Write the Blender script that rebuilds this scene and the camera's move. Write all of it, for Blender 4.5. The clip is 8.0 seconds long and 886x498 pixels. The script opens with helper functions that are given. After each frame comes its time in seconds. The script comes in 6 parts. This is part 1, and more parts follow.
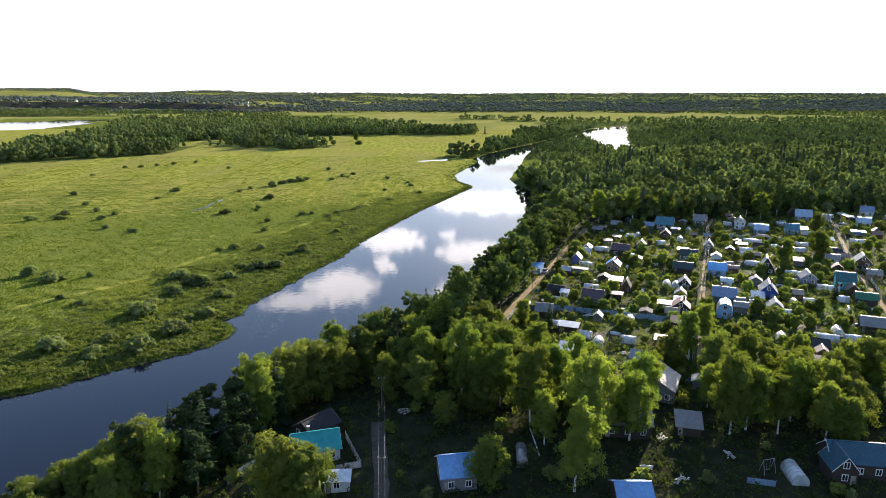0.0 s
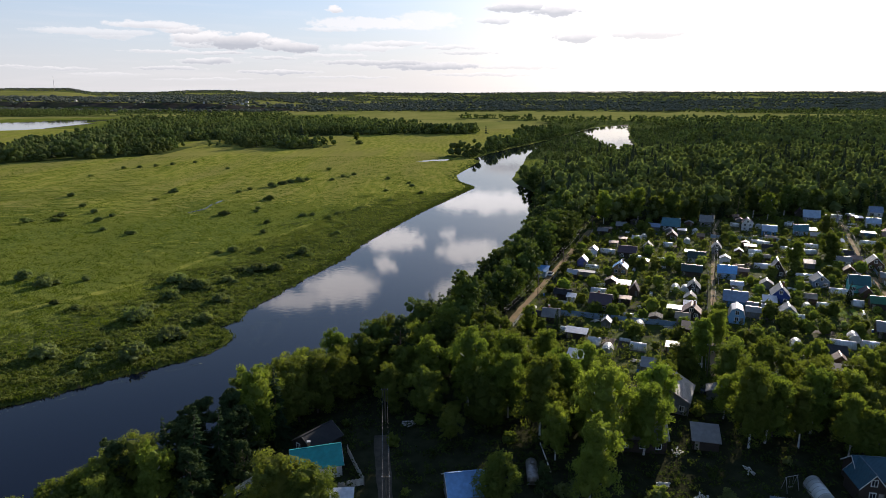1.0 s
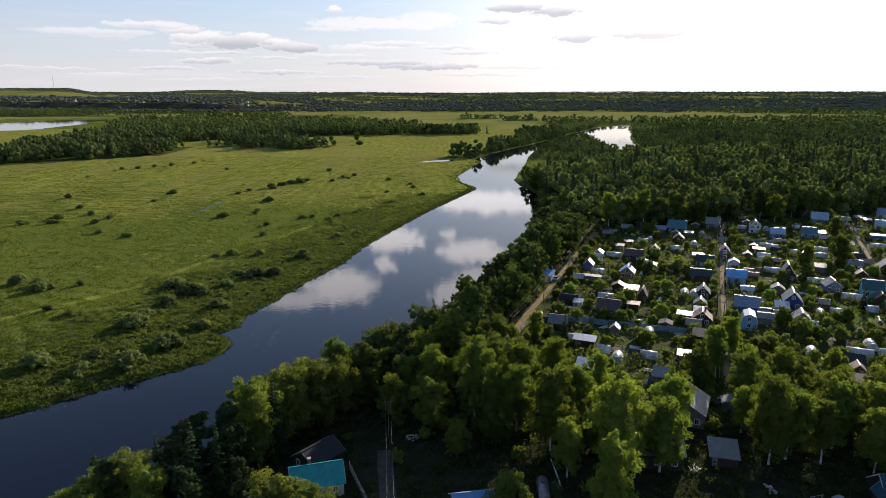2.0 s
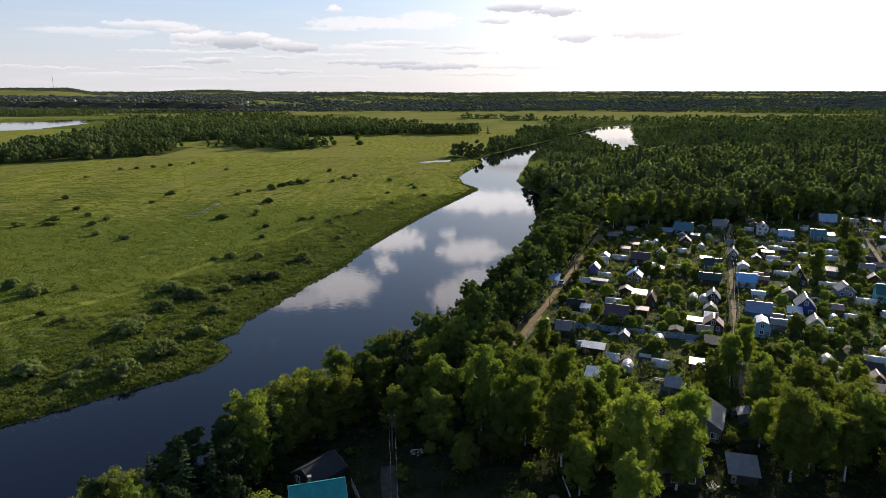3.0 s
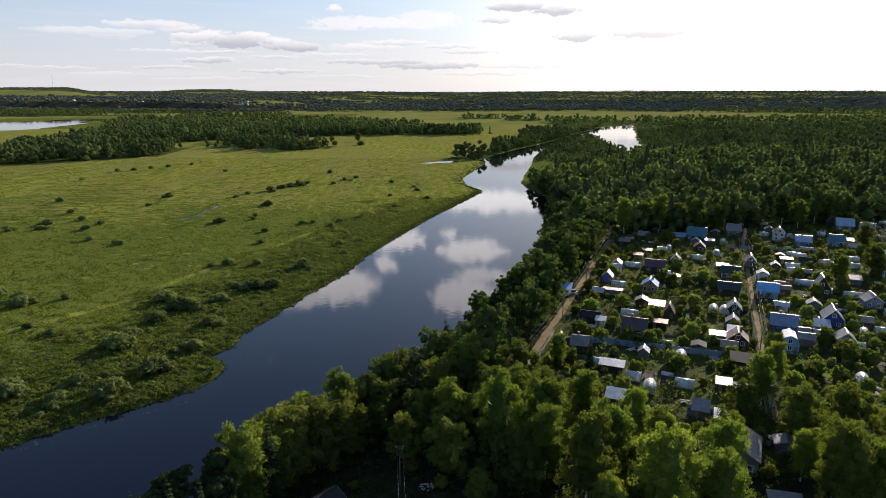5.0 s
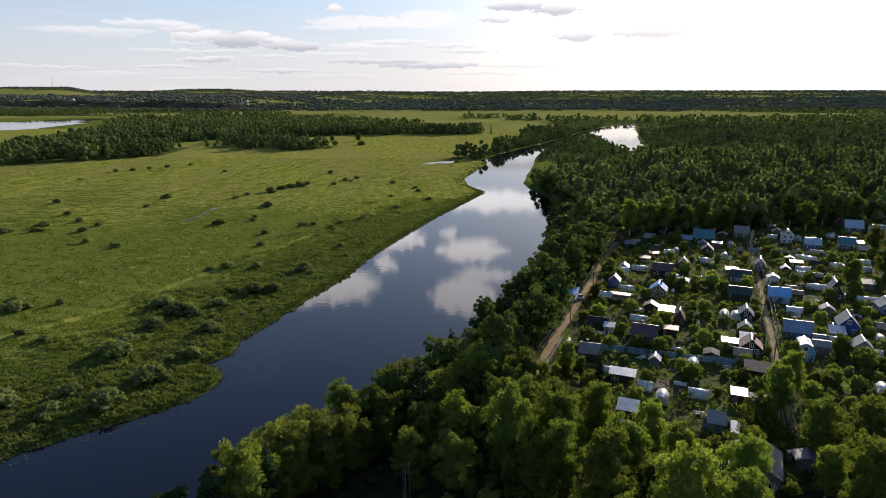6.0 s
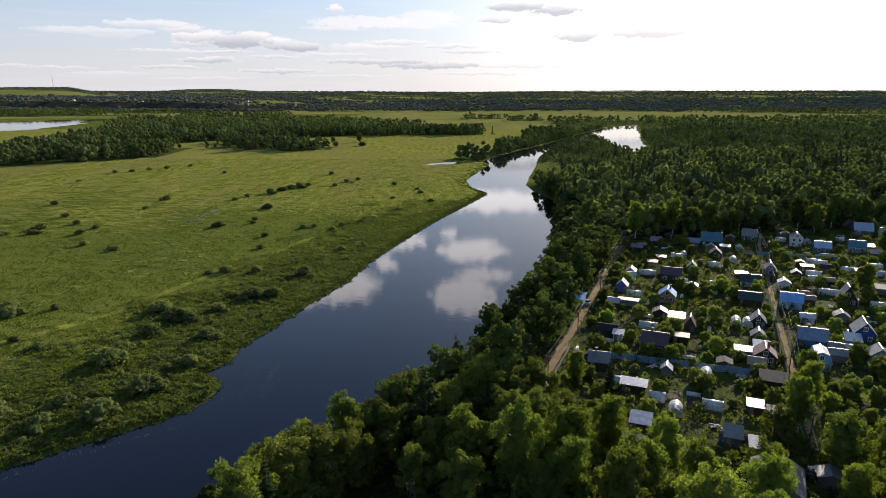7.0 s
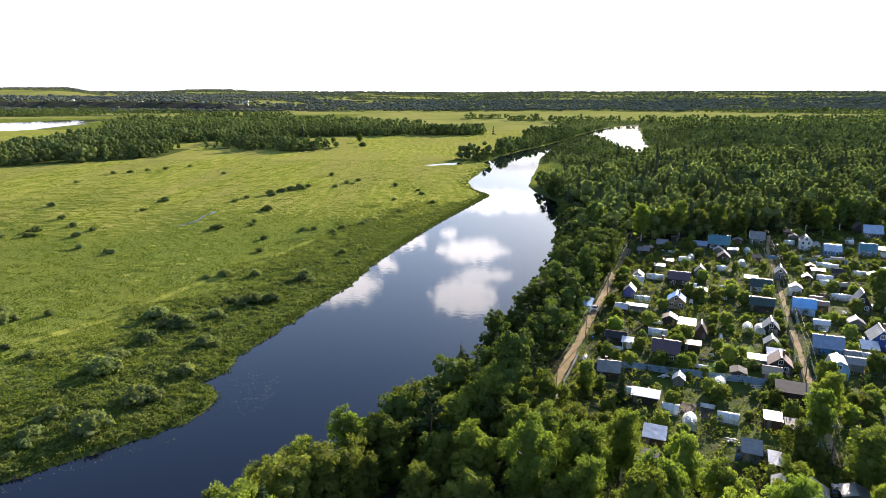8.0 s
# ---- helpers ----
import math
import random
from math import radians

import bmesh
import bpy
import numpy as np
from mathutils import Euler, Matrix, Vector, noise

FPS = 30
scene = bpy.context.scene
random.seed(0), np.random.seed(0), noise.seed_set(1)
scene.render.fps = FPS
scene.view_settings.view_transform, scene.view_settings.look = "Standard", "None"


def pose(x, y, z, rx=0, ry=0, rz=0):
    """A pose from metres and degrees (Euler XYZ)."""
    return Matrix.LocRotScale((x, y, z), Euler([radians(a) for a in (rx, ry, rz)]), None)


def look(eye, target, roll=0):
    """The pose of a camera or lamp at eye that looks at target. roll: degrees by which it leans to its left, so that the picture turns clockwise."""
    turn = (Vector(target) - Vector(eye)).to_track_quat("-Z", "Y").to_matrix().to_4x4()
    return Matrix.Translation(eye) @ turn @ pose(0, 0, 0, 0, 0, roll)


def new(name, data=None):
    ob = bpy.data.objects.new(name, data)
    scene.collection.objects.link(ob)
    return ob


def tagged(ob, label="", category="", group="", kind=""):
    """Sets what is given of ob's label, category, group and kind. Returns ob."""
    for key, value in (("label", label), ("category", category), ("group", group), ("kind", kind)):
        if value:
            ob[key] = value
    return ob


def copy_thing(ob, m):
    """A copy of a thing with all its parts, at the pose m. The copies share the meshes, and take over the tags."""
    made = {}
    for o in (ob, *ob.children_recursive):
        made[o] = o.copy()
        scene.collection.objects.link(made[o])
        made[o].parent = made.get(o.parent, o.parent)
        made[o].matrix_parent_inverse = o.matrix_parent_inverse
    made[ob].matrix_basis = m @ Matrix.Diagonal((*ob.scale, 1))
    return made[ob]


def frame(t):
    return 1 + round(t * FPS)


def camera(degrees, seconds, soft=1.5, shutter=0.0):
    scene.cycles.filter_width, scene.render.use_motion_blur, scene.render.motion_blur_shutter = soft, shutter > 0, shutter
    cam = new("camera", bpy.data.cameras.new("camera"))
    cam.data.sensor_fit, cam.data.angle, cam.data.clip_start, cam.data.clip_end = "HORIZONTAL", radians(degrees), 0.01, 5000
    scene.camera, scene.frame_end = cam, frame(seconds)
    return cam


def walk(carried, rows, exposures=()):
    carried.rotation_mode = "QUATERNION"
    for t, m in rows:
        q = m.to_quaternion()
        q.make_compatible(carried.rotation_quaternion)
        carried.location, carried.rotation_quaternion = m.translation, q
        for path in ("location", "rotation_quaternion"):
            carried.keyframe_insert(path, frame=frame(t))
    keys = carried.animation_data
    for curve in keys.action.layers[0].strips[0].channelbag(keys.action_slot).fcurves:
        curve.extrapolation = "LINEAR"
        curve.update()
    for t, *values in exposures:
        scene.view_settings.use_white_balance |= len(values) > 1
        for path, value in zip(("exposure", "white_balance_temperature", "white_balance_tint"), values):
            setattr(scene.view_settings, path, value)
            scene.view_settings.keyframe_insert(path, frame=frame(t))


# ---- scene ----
cam = camera(69.9, 8.0, soft=0.8)
PATH = [
    (0, (4.624, -21.193, 69.831), (4.623, -19.252, 69.348), 0.1),
    (0.5, (4.077, -18.488, 69.858), (4.076, -16.548, 69.373), 0.1),
    (1, (3.552, -15.789, 69.881), (3.55, -13.849, 69.396), 0.0),
    (1.5, (2.993, -13.087, 69.891), (2.991, -11.146, 69.406), 0.0),
    (3, (1.273, -5.226, 70.015), (1.271, -3.286, 69.529), 0.0),
    (3.5, (0.776, -2.57, 70.046), (0.773, -0.63, 69.56), 0.0),
    (4, (0.31, 0.106, 70.117), (0.307, 2.046, 69.63), -0.0),
    (4.5, (-0.231, 2.74, 70.202), (-0.234, 4.68, 69.715), -0.0),
    (6, (-2.084, 10.499, 70.459), (-2.087, 12.438, 69.97), -0.0),
    (6.5, (-2.631, 12.994, 70.511), (-2.635, 14.933, 70.023), -0.0),
    (7, (-3.152, 15.474, 70.552), (-3.157, 17.413, 70.064), 0.0),
    (7.5, (-3.686, 18.034, 70.604), (-3.691, 19.974, 70.116), 0.0),
    (8, (-4.277, 20.715, 70.654), (-4.282, 22.655, 70.166), -0.0),
]
walk(cam, [(t, look(eye, target, roll)) for t, eye, target, roll in PATH],
     exposures=[(t, stops, 6650, 19.0) for t, stops in ((0, 1.74), (0.1, 1.38), (0.2, 0.93), (0.3, 0.74), (7.6, 0.71), (7.8, 1.07), (8.0, 1.82))])

# ---- sky, sun ----
SUN_AZ, SUN_EL = radians(29.5), radians(15.5)
world = bpy.data.worlds.new("sky")
scene.world = world
world.use_nodes = True
wt = world.node_tree
wt.nodes.clear()


def wnode(kind, **values):
    n = wt.nodes.new(kind)
    for k, v in values.items():
        n.inputs[int(k[1:])].default_value = v
    return n


def wmath(op, a, b=None, clamp=False):
    n = wt.nodes.new("ShaderNodeMath")
    n.operation, n.use_clamp = op, clamp
    for i, v in enumerate((a, b)):
        if v is None:
            continue
        if isinstance(v, (int, float)):
            n.inputs[i].default_value = v
        else:
            wt.links.new(v, n.inputs[i])
    return n.outputs[0]


sky = wt.nodes.new("ShaderNodeTexSky")
sky.sky_type, sky.sun_disc = "NISHITA", False
sky.sun_elevation, sky.sun_rotation = SUN_EL, SUN_AZ
sky.air_density, sky.dust_density, sky.ozone_density, sky.altitude = 1.1, 0.4, 2.5, 100
tc = wt.nodes.new("ShaderNodeTexCoord")
sep = wt.nodes.new("ShaderNodeSeparateXYZ")
wt.links.new(tc.outputs["Generated"], sep.inputs[0])
# azimuth to the right of +y and elevation, both in degrees
az = wmath("MULTIPLY", wmath("ARCTAN2", sep.outputs[0], sep.outputs[1]), 57.2958)
el = wmath("MULTIPLY", wmath("ARCSINE", sep.outputs[2]), 57.2958)
ae = wt.nodes.new("ShaderNodeCombineXYZ")
wt.links.new(wmath("MULTIPLY", az, 0.55), ae.inputs[0])
wt.links.new(el, ae.inputs[1])
warp = wnode("ShaderNodeTexNoise", _2=1.5, _3=6.0, _4=0.6)
wt.links.new(ae.outputs[0], warp.inputs["Vector"])
wsep = wt.nodes.new("ShaderNodeSeparateColor")
wt.links.new(warp.outputs["Color"], wsep.inputs[0])
fine = wnode("ShaderNodeTexNoise", _2=2.2, _3=8.0, _4=0.62)
wt.links.new(ae.outputs[0], fine.inputs["Vector"])
ragged = wmath("MULTIPLY", wmath("SUBTRACT", fine.outputs["Fac"], 0.5), 2.8)


def warped(across, up):
    v = wt.nodes.new("ShaderNodeCombineXYZ")
    wt.links.new(wmath("ADD", az, wmath("MULTIPLY", wmath("SUBTRACT", wsep.outputs[0], 0.5), across)), v.inputs[0])
    wt.links.new(wmath("ADD", el, wmath("MULTIPLY", wmath("SUBTRACT", wsep.outputs[1], 0.5), up)), v.inputs[1])
    return v.outputs[0]


def wmix(fac, a, b):
    n = wt.nodes.new("ShaderNodeMix")
    n.data_type = "RGBA"
    for i, v in ((0, fac), (6, a), (7, b)):
        if isinstance(v, (int, float, tuple)):
            n.inputs[i].default_value = v
        else:
            wt.links.new(v, n.inputs[i])
    return n.outputs[2]


def cloud_cover(clouds, way):
    """Cover and shade of a bank of clouds: azimuth, elevation, half width, half height, density, darkness of the belly."""
    cover = shade = 0.0
    for ca, ce, sa, se, dense, dark in clouds:
        q = wt.nodes.new("ShaderNodeVectorMath")
        q.operation = "MULTIPLY_ADD"
        wt.links.new(way, q.inputs[0])
        q.inputs[1].default_value, q.inputs[2].default_value = (1 / sa, 1 / se, 0), (-ca / sa, -ce / se, 0)
        d2 = wt.nodes.new("ShaderNodeVectorMath")
        d2.operation = "DOT_PRODUCT"
        wt.links.new(q.outputs[0], d2.inputs[0])
        wt.links.new(q.outputs[0], d2.inputs[1])
        one = wmath("MULTIPLY", wmath("MULTIPLY", wmath("ADD", wmath("SUBTRACT", 1.3, d2.outputs["Value"]), ragged), 1.5, True), dense)
        cover = wmath("MAXIMUM", cover, one)
        if dark:
            part = wt.nodes.new("ShaderNodeSeparateXYZ")
            wt.links.new(q.outputs[0], part.inputs[0])
            shade = wmath("MAXIMUM", shade, wmath("MULTIPLY", one, wmath("SUBTRACT", dark * 0.75, wmath("MULTIPLY", part.outputs[1], 0.7), True)))
    return cover, shade


# cumulus and thin layers of the evening, low over the horizon
LOW_CLOUDS = [(-27.8, 4.35, 4.2, 0.26, 0.55, 0.3), (-23.5, 5.0, 3.2, 0.3, 0.75, 0.2), (-26.5, 4.1, 1.6, 0.3, 0.6, 0.6), (-19.8, 4.15, 2.6, 0.55, 0.95, 0.35), (-17.3, 3.85, 2.6, 0.6, 1.0, 1.0), (-14.6, 3.75, 2.2, 0.5, 0.95, 0.5),
              (-12.3, 3.5, 2.1, 0.42, 1.0, 0.95), (-22, 3.0, 3.6, 0.13, 0.6, 0.6), (-19.8, 2.35, 2.4, 0.28, 0.9, 0.9), (-22.8, 1.75, 2.6, 0.16, 0.8, 0.9), (-30.5, 1.6, 2.4, 0.14, 0.7, 0.9), (-27, 1.25, 2.6, 0.13, 0.5, 0.8),
              (-14, 1.5, 3.2, 0.2, 0.85, 0.9), (-6, 2.35, 5.0, 0.24, 0.85, 1.0), (-1.5, 2.05, 4.5, 0.34, 0.9, 1.0), (-6.5, 5.55, 5.0, 0.45, 0.7, 0.0), (-1.5, 5.8, 2.8, 0.75, 0.55, 0.0), (-9.2, 6.55, 0.6, 0.3, 0.95, 0.1),
              (-6.5, 3.55, 3.0, 0.35, 0.7, 0.2), (6.2, 6.75, 2.6, 0.4, 0.9, 1.1), (9.6, 6.45, 2.2, 0.46, 0.9, 1.1), (4.3, 5.75, 1.3, 0.28, 0.8, 0.9), (11.2, 4.35, 1.9, 0.55, 0.85, 1.0), (17.2, 4.6, 3.6, 0.6, 0.8, 0.95),
              (20.8, 4.15, 1.2, 0.25, 0.6, 1.0), (27, 3.25, 2.2, 0.28, 0.4, 1.0), (33.4, 3.1, 1.8, 0.35, 0.4, 1.0), (2.2, 3.15, 2.4, 0.16, 0.7, 1.0), (6.5, 1.95, 4.2, 0.18, 0.6, 1.0), (16.5, 2.4, 3.8, 0.15, 0.5, 1.0),
              (11.5, 1.75, 3.4, 0.13, 0.5, 1.0), (-25, 7.05, 3.0, 0.14, 0.8, 0.2),
              (-21.5, 4.75, 1.8, 0.32, 0.9, 0.2), (-20.5, 3.6, 1.8, 0.3, 0.8, 0.6), (-16, 4.3, 1.4, 0.4, 0.95, 0.1), (-18.6, 3.0, 2.2, 0.16, 0.8, 0.7), (-14.2, 2.65, 2.2, 0.14, 0.7, 0.8), (-33, 1.7, 1.6, 0.1, 0.6, 0.8),
              (-9.5, 5.0, 2.4, 0.2, 0.6, 0.1), (-4, 3.9, 3.0, 0.22, 0.7, 0.4), (0.5, 3.6, 2.6, 0.18, 0.7, 0.6), (-9.5, 2.9, 3.0, 0.16, 0.6, 0.5), (3.5, 1.35, 5.0, 0.14, 0.6, 0.9), (-8, 1.1, 4.0, 0.12, 0.6, 0.8), (-20, 0.9, 4.0, 0.1, 0.5, 0.7)]
# the higher clouds, which the river mirrors
HIGH_CLOUDS = [(-4.6, 13.2, 2.8, 1.0, 1, 0), (-5.4, 15.4, 0.9, 0.7, 1, 0), (-9.5, 17.3, 3.2, 1.5, 1, 0), (-13.5, 18.2, 3.0, 0.8, 0.8, 0), (2.7, 14.3, 3.0, 1.0, 1, 0), (1.9, 18.4, 3.0, 1.7, 0.9, 0), (3.5, 16.5, 2.6, 0.6, 0.8, 0),
               (0.2, 12.8, 0.9, 0.4, 0.8, 0), (4.4, 9.8, 5.0, 1.0, 0.9, 0), (14, 22, 4.0, 2.0, 1, 0), (-28, 9.6, 2.5, 0.4, 0.8, 0)]
low_cover, belly = cloud_cover(LOW_CLOUDS, warped(1.7, 0.5))
high_cover, _ = cloud_cover(HIGH_CLOUDS, warped(3.0, 1.5))
# nearness to the sun
near = wt.nodes.new("ShaderNodeVectorMath")
near.operation = "DOT_PRODUCT"
near.inputs[1].default_value = (math.sin(SUN_AZ) * math.cos(SUN_EL), math.cos(SUN_AZ) * math.cos(SUN_EL), math.sin(SUN_EL))
wt.links.new(tc.outputs["Generated"], near.inputs[0])
dot = near.outputs["Value"]
front = wt.nodes.new("ShaderNodeMapRange")
front.interpolation_type = "SMOOTHSTEP"
front.inputs[1].default_value, front.inputs[2].default_value = -0.6, 0.6
wt.links.new(dot, front.inputs[0])
glow = wmath("POWER", wmath("MAXIMUM", dot, 0.0), 13.0)
# a pale evening haze low down, brighter towards the sun and weak behind the back
low = wmath("SUBTRACT", 1.0, wmath("MULTIPLY", el, 0.04), True)
upper = wmath("MULTIPLY", el, 0.13, True)
hazy = wmix(glow, wmix(front.outputs[0], (1.3, 1.55, 2.1, 1), wmix(upper, (3.95, 4.2, 4.3, 1), (2.4, 3.25, 4.4, 1))), (9.5, 9.2, 8.6, 1))
air = wmix(wmath("MULTIPLY", low, 0.96), sky.outputs[0], hazy)
# thin layers low over the horizon
lay = wt.nodes.new("ShaderNodeCombineXYZ")
wt.links.new(wmath("MULTIPLY", az, 0.05), lay.inputs[0])
wt.links.new(wmath("MULTIPLY", el, 0.6), lay.inputs[1])
layn = wnode("ShaderNodeTexNoise", _2=2.2, _3=5.0, _4=0.55)
wt.links.new(lay.outputs[0], layn.inputs["Vector"])
thin = wmath("MULTIPLY", wmath("SUBTRACT", layn.outputs["Fac"], 0.5), 3.0, True)
thin = wmath("MULTIPLY", wmath("MULTIPLY", thin, wmath("SUBTRACT", 1.0, wmath("MULTIPLY", el, 0.07), True)), wmath("MULTIPLY", front.outputs[0], 0.3))
air = wmix(thin, air, (5.4, 5.4, 5.4, 1))
lit = wmix(glow, (5.2, 5.4, 5.4, 1), (9.0, 8.8, 8.5, 1))
air = wmix(low_cover, air, wmix(belly, lit, (2.9, 3.2, 3.5, 1)))
air = wmix(wmath("MULTIPLY", high_cover, 0.95), air, (12.5, 12.8, 12.7, 1))
bg = wt.nodes.new("ShaderNodeBackground")
bg.inputs[1].default_value = 0.11
wt.links.new(air, bg.inputs[0])
wo = wt.nodes.new("ShaderNodeOutputWorld")
wt.links.new(bg.outputs[0], wo.inputs[0])

sun = new("sun", bpy.data.lights.new("sun", "SUN"))
sun.data.energy, sun.data.angle, sun.data.color = 5.0, radians(0.5), (1.0, 0.92, 0.78)
sun_way = Vector((math.sin(SUN_AZ) * math.cos(SUN_EL), math.cos(SUN_AZ) * math.cos(SUN_EL), math.sin(SUN_EL)))
sun.matrix_world = look(sun_way * 300, (0, 0, 0))

# ---- materials ----
def material(name, colors, scale=1.0, rough=0.8, metal=0.0, bump=0.0, bump_scale=None, detail=6.0, spread=(0.3, 0.7),
             stretch=(1, 1, 1), vary=0.0, island=0.0, through_light=0.0, through_color=None, spec=0.3, big=None, coat=0.0, wave=None, turn=0.0):
    """A surface whose colour runs over colors by noise of that scale (per metre); vary: change from object to object;
    big: (scale, colour, amount) of a second, larger pattern; wave: (per metre, depth) of ribs."""
    m = bpy.data.materials.new(name)
    m.use_nodes = True
    nt = m.node_tree
    nt.nodes.clear()
    N, L = nt.nodes.new, nt.links.new
    out = N("ShaderNodeOutputMaterial")
    p = N("ShaderNodeBsdfPrincipled")
    p.inputs["Roughness"].default_value, p.inputs["Metallic"].default_value = rough, metal
    p.inputs["Specular IOR Level"].default_value = spec
    p.inputs["Coat Weight"].default_value = coat
    geo = N("ShaderNodeNewGeometry")
    mp = N("ShaderNodeMapping")
    mp.inputs["Scale"].default_value = stretch
    mp.inputs["Rotation"].default_value = (0, 0, radians(turn))
    L(geo.outputs["Position"], mp.inputs[0])
    nz = N("ShaderNodeTexNoise")
    nz.inputs["Scale"].default_value, nz.inputs["Detail"].default_value = scale, detail
    L(mp.outputs[0], nz.inputs["Vector"])
    ramp = N("ShaderNodeValToRGB")
    lo, hi = spread
    while len(ramp.color_ramp.elements) < len(colors):
        ramp.color_ramp.elements.new(0.5)
    for i, c in enumerate(colors):
        e = ramp.color_ramp.elements[i]
        e.position = lo + (hi - lo) * i / max(1, len(colors) - 1)
        e.color = (*c, 1)
    L(nz.outputs["Fac"], ramp.inputs[0])
    col = ramp.outputs[0]
    if big:
        n2 = N("ShaderNodeTexNoise")
        n2.inputs["Scale"].default_value, n2.inputs["Detail"].default_value = big[0], 3
        L(mp.outputs[0], n2.inputs["Vector"])
        r2 = N("ShaderNodeMapRange")
        r2.inputs[1].default_value, r2.inputs[2].default_value, r2.inputs[4].default_value = 0.42, 0.62, big[2]
        L(n2.outputs["Fac"], r2.inputs[0])
        mx = N("ShaderNodeMix")
        mx.data_type = "RGBA"
        L(r2.outputs[0], mx.inputs[0])
        L(col, mx.inputs[6])
        mx.inputs[7].default_value = (*big[1], 1)
        col = mx.outputs[2]
    if vary or island:
        hsv = N("ShaderNodeHueSaturation")
        src = N("ShaderNodeObjectInfo").outputs["Random"] if vary else geo.outputs["Random Per Island"]
        amount = vary or island
        for i, (a, b) in ((0, (0.5 - 0.015 * amount, 0.5 + 0.02 * amount)), (2, (1 - 0.45 * amount, 1 + 0.45 * amount))):
            r = N("ShaderNodeMapRange")
            r.inputs[3].default_value, r.inputs[4].default_value = a, b
            if i == 0:
                w = N("ShaderNodeMath")
                w.operation = "FRACT"
                w2 = N("ShaderNodeMath")
                w2.operation = "MULTIPLY"
                w2.inputs[1].default_value = 7.31
                L(src, w2.inputs[0])
                L(w2.outputs[0], w.inputs[0])
                L(w.outputs[0], r.inputs[0])
            else:
                L(src, r.inputs[0])
            L(r.outputs[0], hsv.inputs[i])
        L(col, hsv.inputs["Color"])
        col = hsv.outputs[0]
    L(col, p.inputs["Base Color"])
    height = None
    if bump:
        nb = N("ShaderNodeTexNoise")
        nb.inputs["Scale"].default_value, nb.inputs["Detail"].default_value = bump_scale or scale * 3, 4
        L(geo.outputs["Position"], nb.inputs["Vector"])
        b = N("ShaderNodeBump")
        b.inputs["Strength"].default_value, b.inputs["Distance"].default_value = 1.0, bump
        L(nb.outputs["Fac"], b.inputs["Height"])
        L(b.outputs[0], p.inputs["Normal"])
        height = b
    if wave:
        tcx = N("ShaderNodeTexCoord")
        wv = N("ShaderNodeTexWave")
        wv.wave_type, wv.bands_direction = "BANDS", wave[2] if len(wave) > 2 else "Y"
        wv.inputs["Scale"].default_value = wave[0] / 3.14
        L(tcx.outputs["Object"], wv.inputs["Vector"])
        b2 = N("ShaderNodeBump")
        b2.inputs["Distance"].default_value = wave[1]
        L(wv.outputs["Fac"], b2.inputs["Height"])
        if height:
            L(height.outputs[0], b2.inputs["Normal"])
        L(b2.outputs[0], p.inputs["Normal"])
    last = p.outputs[0]
    if through_light:
        tr = N("ShaderNodeBsdfTranslucent")
        if through_color:
            tm = N("ShaderNodeMix")
            tm.data_type, tm.blend_type = "RGBA", "MULTIPLY"
            tm.inputs[0].default_value = 1.0
            L(col, tm.inputs[6])
            tm.inputs[7].default_value = (*through_color, 1)
            L(tm.outputs[2], tr.inputs[0])
        else:
            L(col, tr.inputs[0])
        ms = N("ShaderNodeMixShader")
        ms.inputs[0].default_value = through_light
        L(last, ms.inputs[1])
        L(tr.outputs[0], ms.inputs[2])
        last = ms.outputs[0]
    L(last, out.inputs[0])
    return m


MAT = {}


def leafy(name, a, b, vary=0.7, island=0.0, t=0.43):
    return material(name, [a, b], scale=0.35, rough=0.9, spec=0.06, vary=vary, island=island, through_light=t, through_color=(1.72, 1.86, 0.72))


M_BIRCH = leafy("birch leaves", (0.1, 0.132, 0.028), (0.165, 0.2, 0.044))
M_ALDER = leafy("broad leaves", (0.08, 0.1, 0.024), (0.13, 0.148, 0.034))
M_WILLOW = leafy("willow leaves", (0.1, 0.125, 0.05), (0.145, 0.17, 0.066))
M_SPRUCE = leafy("spruce needles", (0.018, 0.034, 0.014), (0.03, 0.05, 0.018), vary=0.5, t=0.12)
M_PINE = leafy("pine needles", (0.03, 0.05, 0.02), (0.05, 0.07, 0.026), vary=0.5, t=0.18)
# dark alders, made darker still: their shaded side put into the leaf colour
M_BANK_SHADED = leafy("shaded bank alder leaves", (0.05, 0.072, 0.02), (0.085, 0.108, 0.026), t=0.3)
# greyer and lighter than the nearer woods: haze put into the base colour
M_HAZED_WOODS = material("distant woods paled by haze", [(0.13, 0.145, 0.105), (0.18, 0.19, 0.14)], scale=0.02, rough=0.95, detail=2, island=0.22, through_light=0.35, spec=0.0)
M_WOODS = material("mixed woods", [(0.09, 0.12, 0.05), (0.135, 0.165, 0.066), (0.185, 0.212, 0.09)], scale=0.045, rough=0.9, detail=3, island=0.3, through_light=0.47, through_color=(1.55, 1.7, 0.85),
                   big=(0.02, (0.085, 0.1, 0.04), 0.75), spec=0.0)
M_FIR_WOODS = material("fir woods", [(0.045, 0.06, 0.032), (0.07, 0.086, 0.042)], scale=0.08, rough=0.9, detail=2, island=0.4, through_light=0.15, spec=0.03)
M_BARK = material("bark", [(0.07, 0.055, 0.04), (0.16, 0.13, 0.1)], scale=4, rough=0.9, bump=0.02, stretch=(1, 1, 0.3))
M_BIRCH_BARK = material("birch bark", [(0.12, 0.11, 0.1), (0.62, 0.6, 0.56)], scale=2.5, rough=0.8, stretch=(0.6, 0.6, 2.5), spread=(0.36, 0.46))
